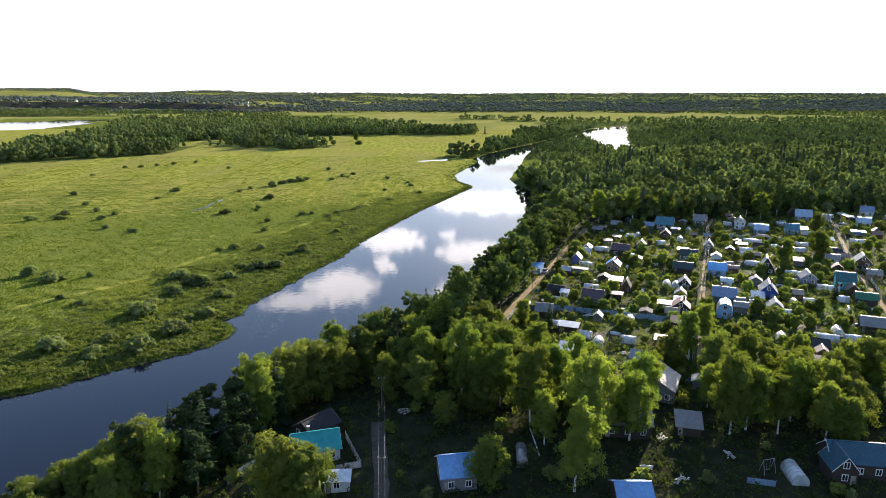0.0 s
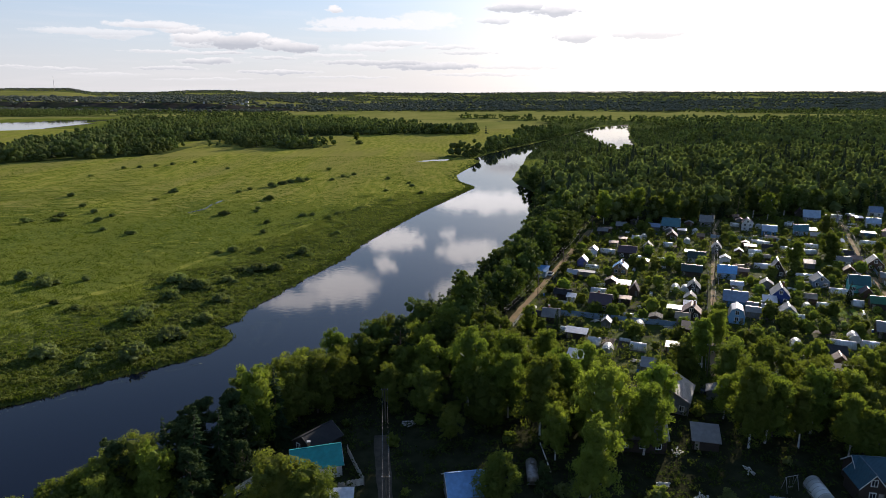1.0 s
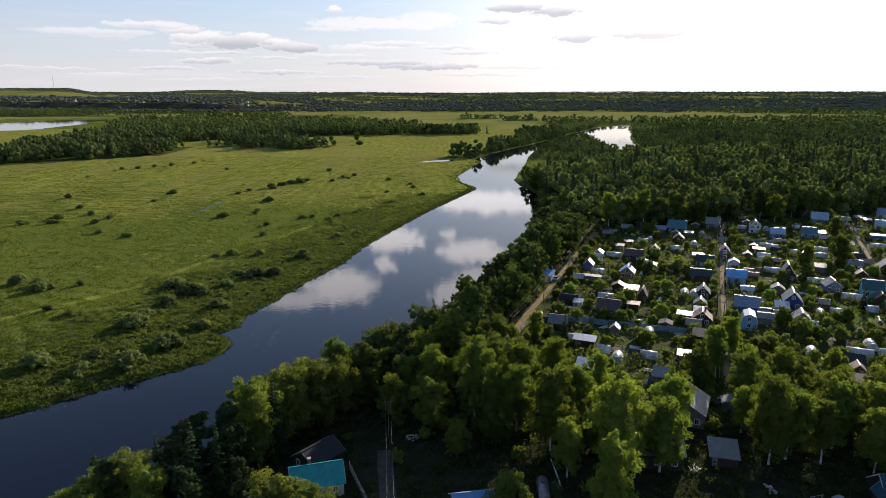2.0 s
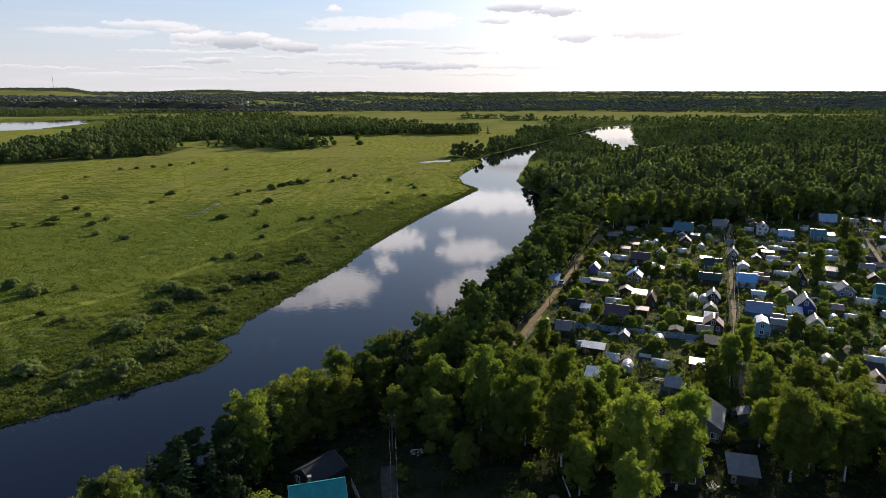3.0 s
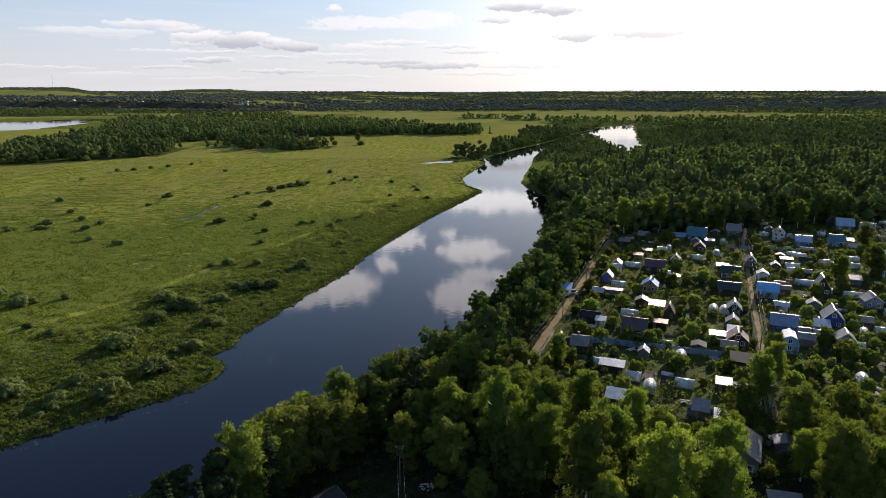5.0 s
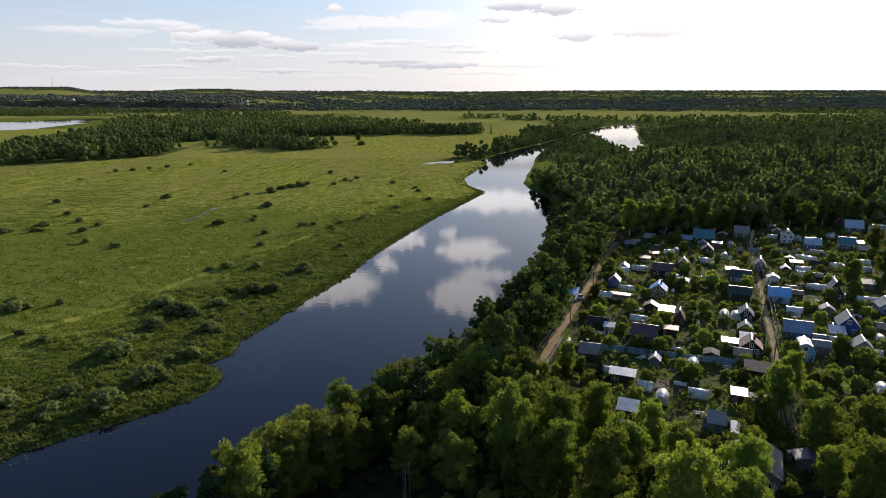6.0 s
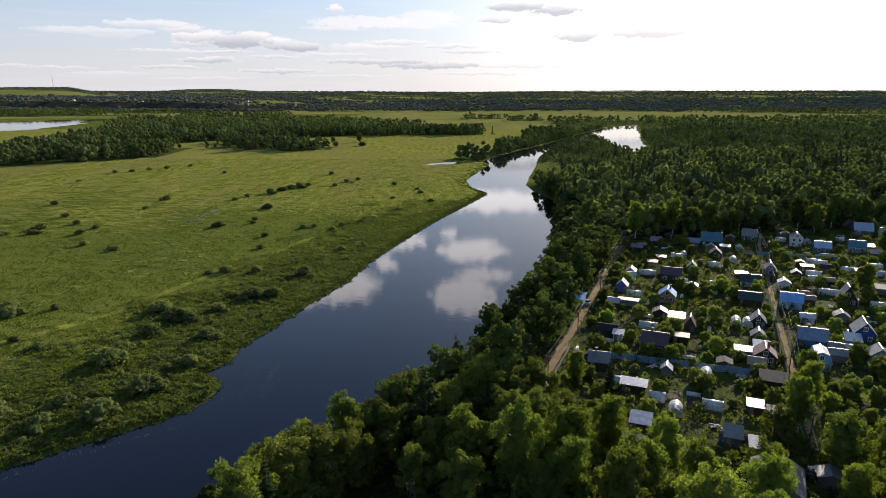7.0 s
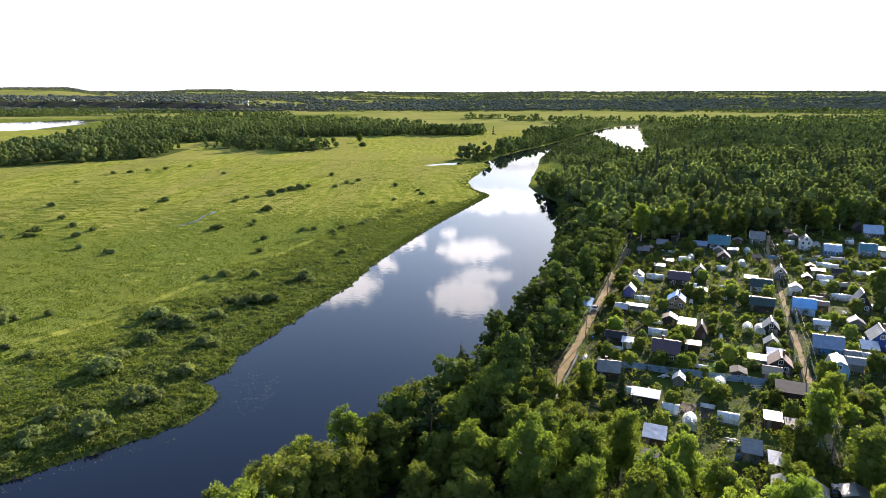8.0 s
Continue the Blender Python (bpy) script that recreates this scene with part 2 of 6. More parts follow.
M_MEADOW = material("meadow grass", [(0.05, 0.074, 0.018), (0.1, 0.13, 0.026), (0.17, 0.185, 0.036)], scale=0.9, rough=0.9, bump=0.9, bump_scale=1.5, detail=12,
                    spread=(0.3, 0.7), big=(0.022, (0.145, 0.16, 0.03), 0.7), spec=0.0, stretch=(1.4, 0.5, 1), turn=-32)
# yellowish far hay, paler still: its less shaded look put into the colour
M_LIT_HAY = material("far hay meadow, lit paler", [(0.125, 0.15, 0.026), (0.185, 0.2, 0.036), (0.26, 0.245, 0.06)], scale=0.16, rough=0.95, bump=0.4, bump_scale=0.8, detail=10, spread=(0.32, 0.68), spec=0.0, big=(0.014, (0.2, 0.19, 0.055), 0.8), stretch=(1.5, 0.3, 1), turn=-62)
# bank sedge, darkened: shade among the blades is put into its colour
M_SHADED_SEDGE = material("wet sedge with shade in its colour", [(0.035, 0.048, 0.014), (0.065, 0.082, 0.02), (0.105, 0.122, 0.032)], scale=0.9, rough=0.8, bump=0.5, bump_scale=1.3, detail=12, spread=(0.32, 0.68), big=(0.05, (0.045, 0.06, 0.014), 0.6), spec=0.0)
M_BLUFF = material("bare earth bluff", [(0.03, 0.03, 0.028), (0.06, 0.052, 0.045)], scale=0.05, rough=0.95, bump=1.5, bump_scale=0.1, stretch=(1, 1, 0.3), big=(0.02, (0.04, 0.05, 0.025), 0.7), spec=0.0)
M_FIELD = material("hay field", [(0.18, 0.185, 0.05), (0.225, 0.22, 0.07)], scale=0.03, rough=0.9, big=(0.006, (0.14, 0.16, 0.04), 0.8), spec=0.0)
M_FOREST_FLOOR = material("forest floor", [(0.018, 0.021, 0.011), (0.04, 0.042, 0.022)], scale=0.3, rough=0.95, bump=0.2, bump_scale=1.2, spec=0.0)
M_UNDERWOOD = material("green underwood", [(0.045, 0.06, 0.02), (0.08, 0.1, 0.03)], scale=0.15, rough=0.95, bump=0.8, bump_scale=0.5, spec=0.0)
M_GARDEN = material("garden ground", [(0.026, 0.024, 0.014), (0.04, 0.05, 0.014), (0.075, 0.06, 0.036)], scale=0.5, rough=0.95, bump=0.15, bump_scale=2, big=(0.1, (0.06, 0.09, 0.015), 0.7), spec=0.03)
M_TRACK = material("sandy track", [(0.22, 0.15, 0.085), (0.33, 0.235, 0.14)], scale=0.8, rough=0.95, bump=0.03, bump_scale=5, big=(0.4, (0.16, 0.16, 0.07), 0.5), spec=0.03)
M_MUD = material("river bed", [(0.03, 0.028, 0.02), (0.05, 0.045, 0.03)], scale=0.5, rough=0.9, spec=0.02)
M_DIRT = material("dusty dirt", [(0.06, 0.052, 0.04), (0.1, 0.085, 0.065)], scale=0.8, rough=0.95, bump=0.03, bump_scale=4, spec=0.02)


def water_material():
    m = bpy.data.materials.new("river water")
    m.use_nodes = True
    nt = m.node_tree
    p = nt.nodes["Principled BSDF"]
    p.inputs["Base Color"].default_value = (0.002, 0.0036, 0.011, 1)
    p.inputs["Roughness"].default_value, p.inputs["IOR"].default_value = 0.03, 1.33
    p.inputs["Specular IOR Level"].default_value = 0.4
    geo = nt.nodes.new("ShaderNodeNewGeometry")
    n1, n2 = nt.nodes.new("ShaderNodeTexNoise"), nt.nodes.new("ShaderNodeTexNoise")
    n1.inputs["Scale"].default_value, n1.inputs["Detail"].default_value = 0.5, 3
    n2.inputs["Scale"].default_value = 0.05
    for n in (n1, n2):
        nt.links.new(geo.outputs["Position"], n.inputs["Vector"])
    mul = nt.nodes.new("ShaderNodeMath")
    mul.operation = "MULTIPLY"
    nt.links.new(n1.outputs["Fac"], mul.inputs[0])
    nt.links.new(n2.outputs["Fac"], mul.inputs[1])
    b = nt.nodes.new("ShaderNodeBump")
    b.inputs["Distance"].default_value, b.inputs["Strength"].default_value = 0.03, 0.6
    nt.links.new(mul.outputs[0], b.inputs["Height"])
    nt.links.new(b.outputs[0], p.inputs["Normal"])
    return m


M_WATER = water_material()

# ---- plan of the land ----
LEFT_BANK = [(-420, -60), (-230, 40), (-140, 92), (-92, 118), (-76, 132.7), (-64, 141.6), (-57.5, 153), (-58.5, 160), (-65.4, 165.2), (-60.5, 170.6),
             (-61, 181), (-56, 195), (-49, 219), (-40, 244), (-34, 275), (-26, 303), (-5, 368), (24, 446), (26.5, 454), (16, 482),
             (14, 520), (27, 577), (41, 636), (34, 656), (53, 706), (85, 775), (133, 867), (186, 985), (240, 1110), (300, 1240), (368, 1325)]
RIGHT_BANK = [(-330, -150), (-180, -60), (-95, 10), (-58, 62), (-40, 95), (-24, 126), (-4, 160), (12, 195), (30, 240), (48, 310), (64, 390), (69, 422), (61, 464), (59, 494),
              (67, 538), (80, 600), (100, 706), (137, 840), (175, 930), (205, 1000), (228, 990), (224, 900), (213, 790), (213, 725), (221, 700), (231, 725), (246, 800), (284, 960), (318, 1080), (345, 1190), (376, 1300)]
FAR_RIVER = [(-2200, 1010), (-1300, 1120), (-800, 1130), (-745, 1190), (-770, 1330), (-818, 1480), (-842, 1600), (-905, 1560), (-960, 1440), (-1100, 1350), (-1300, 1290), (-2200, 1330)]
POND = [(-27, 624), (-5, 630), (14, 640), (8, 656), (-14, 645)]
RIVER = LEFT_BANK + RIGHT_BANK[::-1]


def inside(poly, x, y):
    if np.size(x) == 1:
        a = np.array(poly, float)
        b = np.roll(a, -1, 0)
        px, py = float(np.ravel(x)[0]), float(np.ravel(y)[0])
        dy = np.where(b[:, 1] == a[:, 1], 1e-9, b[:, 1] - a[:, 1])
        hit = ((a[:, 1] > py) != (b[:, 1] > py)) & (px < (b[:, 0] - a[:, 0]) * (py - a[:, 1]) / dy + a[:, 0])
        return np.full(np.shape(x), bool(hit.sum() % 2))
    hit = np.zeros(np.shape(x), bool)
    for (x0, y0), (x1, y1) in zip(poly, poly[1:] + poly[:1]):
        with np.errstate(divide="ignore", invalid="ignore"):
            hit ^= ((y0 > y) != (y1 > y)) & (x < (x1 - x0) * (y - y0) / ((y1 - y0) or 1e-9) + x0)
    return hit


def distance(line, x, y, closed=True):
    ends = np.array(line[1:] + line[:1] if closed else line[1:], float)
    starts = np.array(line, float)[:len(ends)]
    way = ends - starts
    if np.size(x) == 1:
        px, py = float(np.ravel(x)[0]) - starts[:, 0], float(np.ravel(y)[0]) - starts[:, 1]
        k = np.clip((px * way[:, 0] + py * way[:, 1]) / (way ** 2).sum(1), 0, 1)
        return np.full(np.shape(x), np.hypot(px - k * way[:, 0], py - k * way[:, 1]).min())
    best = np.full(np.shape(x), 1e9)
    for (x0, y0), (ux, uy) in zip(starts, way):
        k = np.clip(((x - x0) * ux + (y - y0) * uy) / (ux * ux + uy * uy), 0, 1)
        best = np.minimum(best, np.hypot(x - x0 - k * ux, y - y0 - k * uy))
    return best


def smooth(a, b, v):
    k = np.clip((v - a) / (b - a), 0, 1)
    return k * k * (3 - 2 * k)


def waves(x, y, size, seed=0):
    """A cheap smooth unevenness in -1..1."""
    r = np.random.RandomState(seed)
    s = 0
    for i in range(5):
        a, ph = r.uniform(0, 6.28), r.uniform(0, 6.28)
        k = 6.28 / (size * r.uniform(0.6, 1.5))
        s = s + np.sin((x * math.cos(a) + y * math.sin(a)) * k + ph + 1.3 * np.sin((x * math.sin(a) - y * math.cos(a)) * k * 0.7))
    return s / 5 * 1.6


# a side of the river: the right bank's line tells village from meadow
def right_side(x, y):
    ys = [p[1] for p in RIGHT_BANK[:20]] + [6000]
    xs = [p[0] for p in RIGHT_BANK[:20]] + [420]
    return x > np.interp(y, ys, xs) - 3


def river_distance(x, y):
    """Metres from the water's edge, negative in the water."""
    d = 1e9
    for poly in (RIVER, FAR_RIVER, POND):
        e = distance(poly, x, y)
        d = np.minimum(d, np.where(inside(poly, x, y), -e, e))
    return d


def hills(x, y):
    far = np.hypot(x, y)
    h = (47 + 6 * smooth(-500, 1500, x)) * smooth(1950, 4900, far)
    h = h * (1 + 0.03 * waves(x, y, 1500, 5))
    q = x / np.maximum(y, 1.0)
    bluff = smooth(-380, -880, x - 0.1 * (y - 2150) + 40 * waves(x, y, 300, 8)) * smooth(2130, 2190, y + 22 * waves(x, y, 350, 9))
    h = h + 23 * bluff * (1 - 0.75 * smooth(2700, 4300, far))
    h = h + 24 * smooth(-0.535, -0.58, q) * smooth(2900, 3500, y) + 13 * smooth(-0.45, -0.38, q) * smooth(-0.28, -0.33, q) * smooth(3700, 4400, y)
    return h


def ground_z(x, y):
    x, y = np.asarray(x, float), np.asarray(y, float)
    d = river_distance(x, y) + 0.8 * waves(x, y, 9, 2) + 0.5 * waves(x, y, 3.5, 3)
    right = right_side(x, y)
    bank = np.where(right, 0.5 + 2.5 * smooth(0, 24, d) + 1.0 * smooth(24, 60, d) * smooth(150, 90, y), 0.55 + 0.5 * smooth(0, 30, d))
    bank = bank + np.where(right, 0.1, 0.16) * waves(x, y, 14, 4) + np.where(right, 0, 0.5) * waves(x, y, 90, 6) * smooth(10, 60, d)
    z = np.where(d > 0, bank * smooth(-0.4, 1.4, d), -1.6 * smooth(0, 5, -d))
    return z + hills(x, y)


def axis(lo, fine_lo, fine_hi, hi, step, grow=1.07):
    v = list(np.arange(fine_lo, fine_hi + 0.1, step))
    s = step
    while v[-1] < hi:
        s = min(s * grow, 110)
        v.append(v[-1] + s)
    s = step
    while v[0] > lo:
        s = min(s * 1.07, 110)
        v.insert(0, v[0] - s)
    return np.array(v)


def mesh_arrays(name, verts, faces, mats, index=None, smooth_shade=False):
    """A mesh from numpy arrays; faces all of one size."""
    me = bpy.data.meshes.new(name)
    verts, faces = np.asarray(verts, np.float32), np.asarray(faces, np.int32)
    k = faces.shape[1]
    me.vertices.add(len(verts))
    me.vertices.foreach_set("co", verts.ravel())
    me.loops.add(faces.size)
    me.loops.foreach_set("vertex_index", faces.ravel())
    me.polygons.add(len(faces))
    me.polygons.foreach_set("loop_start", np.arange(0, faces.size, k, dtype=np.int32))
    for m in mats:
        me.materials.append(m)
    me.polygons.foreach_set("use_smooth", np.full(len(faces), smooth_shade, bool))
    if index is not None:
        me.polygons.foreach_set("material_index", np.asarray(index, np.int32))
    me.update(calc_edges=True)
    return me


# roads of the garden village: axis along the lanes and across them
LANE = Vector((0.38, 0.925, 0))
ROADS = [([(12, 135), (30.5, 179.4), (51.4, 230), (76, 291)], 1.05), ([(68, 124), (80, 153), (106, 216), (137.4, 291), (150, 315)], 0.7),
         ([(132, 140), (152, 186), (168, 222), (199, 285), (212, 312)], 0.72), ([(-4, 40), (-6, 76), (-9, 98)], 1.4)]
VILLAGE = [(12, 128), (62, 104), (140, 100), (330, 90), (420, 300), (262, 338), (153, 318), (74, 298), (28, 178)]

gx, gy = axis(-5600, -112, 96, 5600, 1.8), axis(-700, 75, 470, 5300, 1.8, 1.03)
GX, GY = np.meshgrid(gx, gy)
GZ = ground_z(GX, GY)
nx, ny = len(gx), len(gy)
i0 = (np.arange(ny - 1)[:, None] * nx + np.arange(nx - 1)[None, :]).ravel()
quads = np.stack([i0, i0 + 1, i0 + nx + 1, i0 + nx], 1)
cx, cy = GX.ravel()[i0] + 0.5, GY.ravel()[i0] + 0.5


def forest_zone(x, y):
    """0: open, 1: woods. The same plan serves the ground and the trees."""
    w = 18 * waves(x, y, 70, 11) + 6 * waves(x, y, 22, 12)
    right = right_side(x, y)
    out = np.zeros(np.shape(x), bool)
    out |= right & (y > np.interp(x, [40, 77, 153, 251, 420, 1400], [200, 300, 318, 338, 352, 420]) + 0.15 * w) & (y < 1430 + 0.1 * x + 1.5 * w) & ~inside(RIVER, x, y)
    out &= ~((x < 118 + 0.4 * w) & (y > 500) & (y < 640) & (x < np.interp(y, [500, 560, 640], [80, 108, 100])))
    left = ~right
    for poly in WOODS:
        k = 0.8 if len(poly) > 5 else 0.25
        out |= left & inside(poly, x + k * w, y + k * w)
    far = np.hypot(x, y)
    belt = waves(x * 0.5, y * 2.2, 420, 21) + 0.5 * waves(x * 0.6, y * 1.5, 130, 22)
    out |= left & (y > 1120) & (x > -420) & (y < 1460) & (x < -40) & (y < np.interp(x, [-400, -240, -40], [1600, 1480, 1300]) + w)
    slope = (x < -430) & (y > 2120 + 0.3 * w) & (y < 2420 + w)
    out |= (far > 2120 + w) & (belt > np.where(x > 200, -0.55, -0.35)) & ~slope & ~((x < -0.5 * y) & (y < 3350 + w) & (y > 2780 + w))
    out |= slope & (waves(x, y, 60, 23) > np.where(y > 2190 + 0.3 * w, -0.2, 0.45))
    out |= (x < -760) & (y > 1950 + w) & (y < 2120)
    out |= left & (x < -420) & (y > 1690 + w) & (y < 1800 + w) & (belt > -0.2)
    out &= river_distance(x, y) > 4
    return out


WOODS = [[(-450, 590), (-361, 645), (-305, 705), (-345, 790), (-420, 810), (-545, 1040), (-500, 700)],
         [(-415, 800), (-350, 890), (-305, 940), (-130, 1005), (60, 1025), (66, 1130), (10, 1200), (-120, 1250), (-230, 1500), (-740, 1540), (-690, 1330), (-500, 960)],
         [(-310, 900), (-275, 800), (-205, 745), (-145, 768), (-150, 800), (-230, 870)],
         [(118, 905), (110, 850), (135, 880), (200, 1030), (160, 1090), (115, 1010)], [(2, 652), (36, 668), (40, 696), (5, 684)], [(46, 712), (82, 782), (122, 860), (104, 860), (60, 780)], [(140, 1480), (300, 1500), (310, 1570), (150, 1560)],
         [(300, 1300), (390, 1340), (410, 1450), (300, 1400)], [(60, 1560), (150, 1600), (140, 1650), (30, 1640)]]

kind = np.zeros(len(cx), int)
rs = right_side(cx, cy)
rd = river_distance(cx, cy)
kind[(~rs) & (cy > 1150) & (cx > -250)] = 1
jit = np.random.RandomState(4).normal(size=len(cx))
kind[(~rs) & (cy > 400 + 60 * waves(cx, cy, 160, 63) + 45 * jit) & (cy < 1150)] = 7
kind[np.hypot(cx, cy) > 1900] = 1
kind[forest_zone(cx, cy)] = 2
kind[rs & (cy > 330) & (rd > -2)] = 8
kind[rs & (cy > 500) & (cy < 640) & (cx < 118) & ~forest_zone(cx, cy)] = 0
kind[rs & (cy > 1420) & ~forest_zone(cx, cy)] = 1
kind[(~rs) & (kind == 2)] = 8
kind[rs & (cy < 330) & (rd > 0)] = 2
vill = inside(VILLAGE, cx, cy)
kind[vill] = 3
kind[(~rs) & (rd < 2 + (36 + 16 * waves(cx, cy, 60, 61) + 9 * waves(cx, cy, 17, 62) + 7 * jit) * smooth(490, 330, cy)) & (cy < 490)] = 6
kind[(~rs) & (distance(RIVER, cx, cy) < 5 + 4 * jit) & (cy > 480) & (cy < 1500)] = 6
kind[(cx < -420) & (cy > 2105) & (cy < 2215)] = 9
kind[rd < np.where(cy > 470, -7, -0.5)] = 5
ground = new("ground", mesh_arrays("ground", np.stack([GX.ravel(), GY.ravel(), GZ.ravel()], 1), quads,
                                   [M_MEADOW, M_FIELD, M_FOREST_FLOOR, M_GARDEN, M_TRACK, M_MUD, M_SHADED_SEDGE, M_LIT_HAY, M_UNDERWOOD, M_BLUFF], kind, True))
tagged(ground, "flat green river meadow, garden soil and forest floor", "ground", kind="structure")

wx, wy = np.linspace(-2300, 500, 60), np.linspace(-250, 1700, 60)
WX, WY = np.meshgrid(wx, wy)
j0 = (np.arange(59)[:, None] * 60 + np.arange(59)[None, :]).ravel()
water = new("water", mesh_arrays("water", np.stack([WX.ravel(), WY.ravel(), 0 * WX.ravel()], 1), np.stack([j0, j0 + 1, j0 + 61, j0 + 60], 1), [M_WATER]))
tagged(water, "calm dark river water mirroring the sky and clouds", "river", kind="structure")


def gz(x, y):
    return float(ground_z(np.array([x]), np.array([y]))[0])

# ---- trees ----
def leaves(rng, centres, radii, count, size, squash=0.75, droop=0.0):
    """Rhombic leaf sprays round the centres of clumps."""
    n = len(centres) * count
    c = np.repeat(np.asarray(centres, float), count, 0)
    r = np.repeat(np.asarray(radii, float), count)
    d = rng.normal(size=(n, 3))
    d /= np.linalg.norm(d, axis=1)[:, None]
    pos = c + d * (r * rng.uniform(0.35, 1.0, n) ** 0.6)[:, None] * [1, 1, squash]
    pos[:, 2] -= droop * r * rng.uniform(0, 1, n)
    nrm = d * 0.9 + rng.normal(size=(n, 3)) * 0.42 + [0, 0, 0.35]
    nrm /= np.linalg.norm(nrm, axis=1)[:, None]
    a = np.cross(nrm, rng.normal(size=(n, 3)))
    if droop:
        a += np.array([0, 0, -1.0]) * droop
    a /= np.linalg.norm(a, axis=1)[:, None]
    b = np.cross(nrm, a)
    b /= np.linalg.norm(b, axis=1)[:, None]
    s = (size * rng.uniform(0.6, 1.35, n))[:, None]
    v = np.stack([pos - a * s * 0.5 - b * s * 0.4, pos - a * s * 0.5 + b * s * 0.4, pos + a * s * 0.6], 1).reshape(-1, 3)
    return v, np.arange(3 * n).reshape(-1, 3)


def tube(points, radii, sides=7):
    """Vertices and quads of a tapered bent tube."""
    pts = np.asarray(points, float)
    vs, fs = [], []
    for i, p in enumerate(pts):
        t = pts[min(i + 1, len(pts) - 1)] - pts[max(i - 1, 0)]
        t /= np.linalg.norm(t)
        u = np.cross(t, [0.31, 0.95, 0.05])
        u /= np.linalg.norm(u)
        w = np.cross(t, u)
        for k in range(sides):
            a = 6.2832 * k / sides
            vs.append(p + (u * math.cos(a) + w * math.sin(a)) * radii[i])
    for i in range(len(pts) - 1):
        for k in range(sides):
            k2 = (k + 1) % sides
            fs.append((i * sides + k, i * sides + k2, (i + 1) * sides + k2, (i + 1) * sides + k))
    return np.array(vs), np.array(fs)


def joined(pieces):
    vs, fs, at = [], [], 0
    for v, f in pieces:
        vs.append(v)
        fs.append(f + at)
        at += len(v)
    return np.concatenate(vs), np.concatenate(fs)


def triangles(f):
    f = np.asarray(f)
    return f if f.shape[1] == 3 else np.concatenate([f[:, [0, 1, 2]], f[:, [0, 2, 3]]])


PHI = (1 + 5 ** 0.5) / 2
ICO_V = np.array([(-1, PHI, 0), (1, PHI, 0), (-1, -PHI, 0), (1, -PHI, 0), (0, -1, PHI), (0, 1, PHI), (0, -1, -PHI), (0, 1, -PHI), (PHI, 0, -1), (PHI, 0, 1), (-PHI, 0, -1), (-PHI, 0, 1)]) / math.hypot(1, PHI)
ICO_F = np.array([(0, 11, 5), (0, 5, 1), (0, 1, 7), (0, 7, 10), (0, 10, 11), (1, 5, 9), (5, 11, 4), (11, 10, 2), (10, 7, 6), (7, 1, 8), (3, 9, 4), (3, 4, 2), (3, 2, 6), (3, 6, 8), (3, 8, 9), (4, 9, 5), (2, 4, 11), (6, 2, 10), (8, 6, 7), (9, 8, 1)])


def lumps(seed, n, spread, fat, sprays=0, size=0.1, core=0.72):
    """A crown of height 1 from uneven leafy masses, with loose sprays at its outline."""
    rng = np.random.RandomState(seed)
    out, c, r = [], [], []
    for i in range(n):
        k = (i + 0.5) / n
        a = i * 2.4 + rng.uniform(0, 1)
        env = (0.35 + 0.65 * math.sin(math.pi * min(1, 0.2 + 0.75 * k))) * spread
        rad = fat * rng.uniform(0.75, 1.2) * (1.1 - 0.45 * k)
        pos = np.array([env * math.cos(a) * (1 - 0.75 * k ** 3), env * math.sin(a) * (1 - 0.75 * k ** 3), min(0.97 - rad * 0.8, 0.16 + 0.8 * k)])
        out.append((pos + ICO_V * rad * core * rng.uniform(0.72, 1.2, (12, 1)) * [1, 1, 1.15], ICO_F))
        c.append(pos)
        r.append(rad * 1.12)
    if sprays:
        v, f = leaves(rng, c, r, sprays, size)
        out.append((v, triangles(f)))
    return joined(out)


def envelope(kind, k):
    """Crown radius (of 1) at the height k (0 foot of crown, 1 top)."""
    if kind == "birch":
        return 0.95 * math.sin(math.pi * (0.13 + 0.79 * k ** 0.9)) ** 0.62
    if kind == "alder":
        return math.sin(math.pi * (0.14 + 0.8 * k ** 0.85)) ** 0.6
    if kind == "pine":
        return 0.9 * math.sin(math.pi * (0.3 + 0.66 * k)) ** 0.8
    return (1 - k) ** 0.85


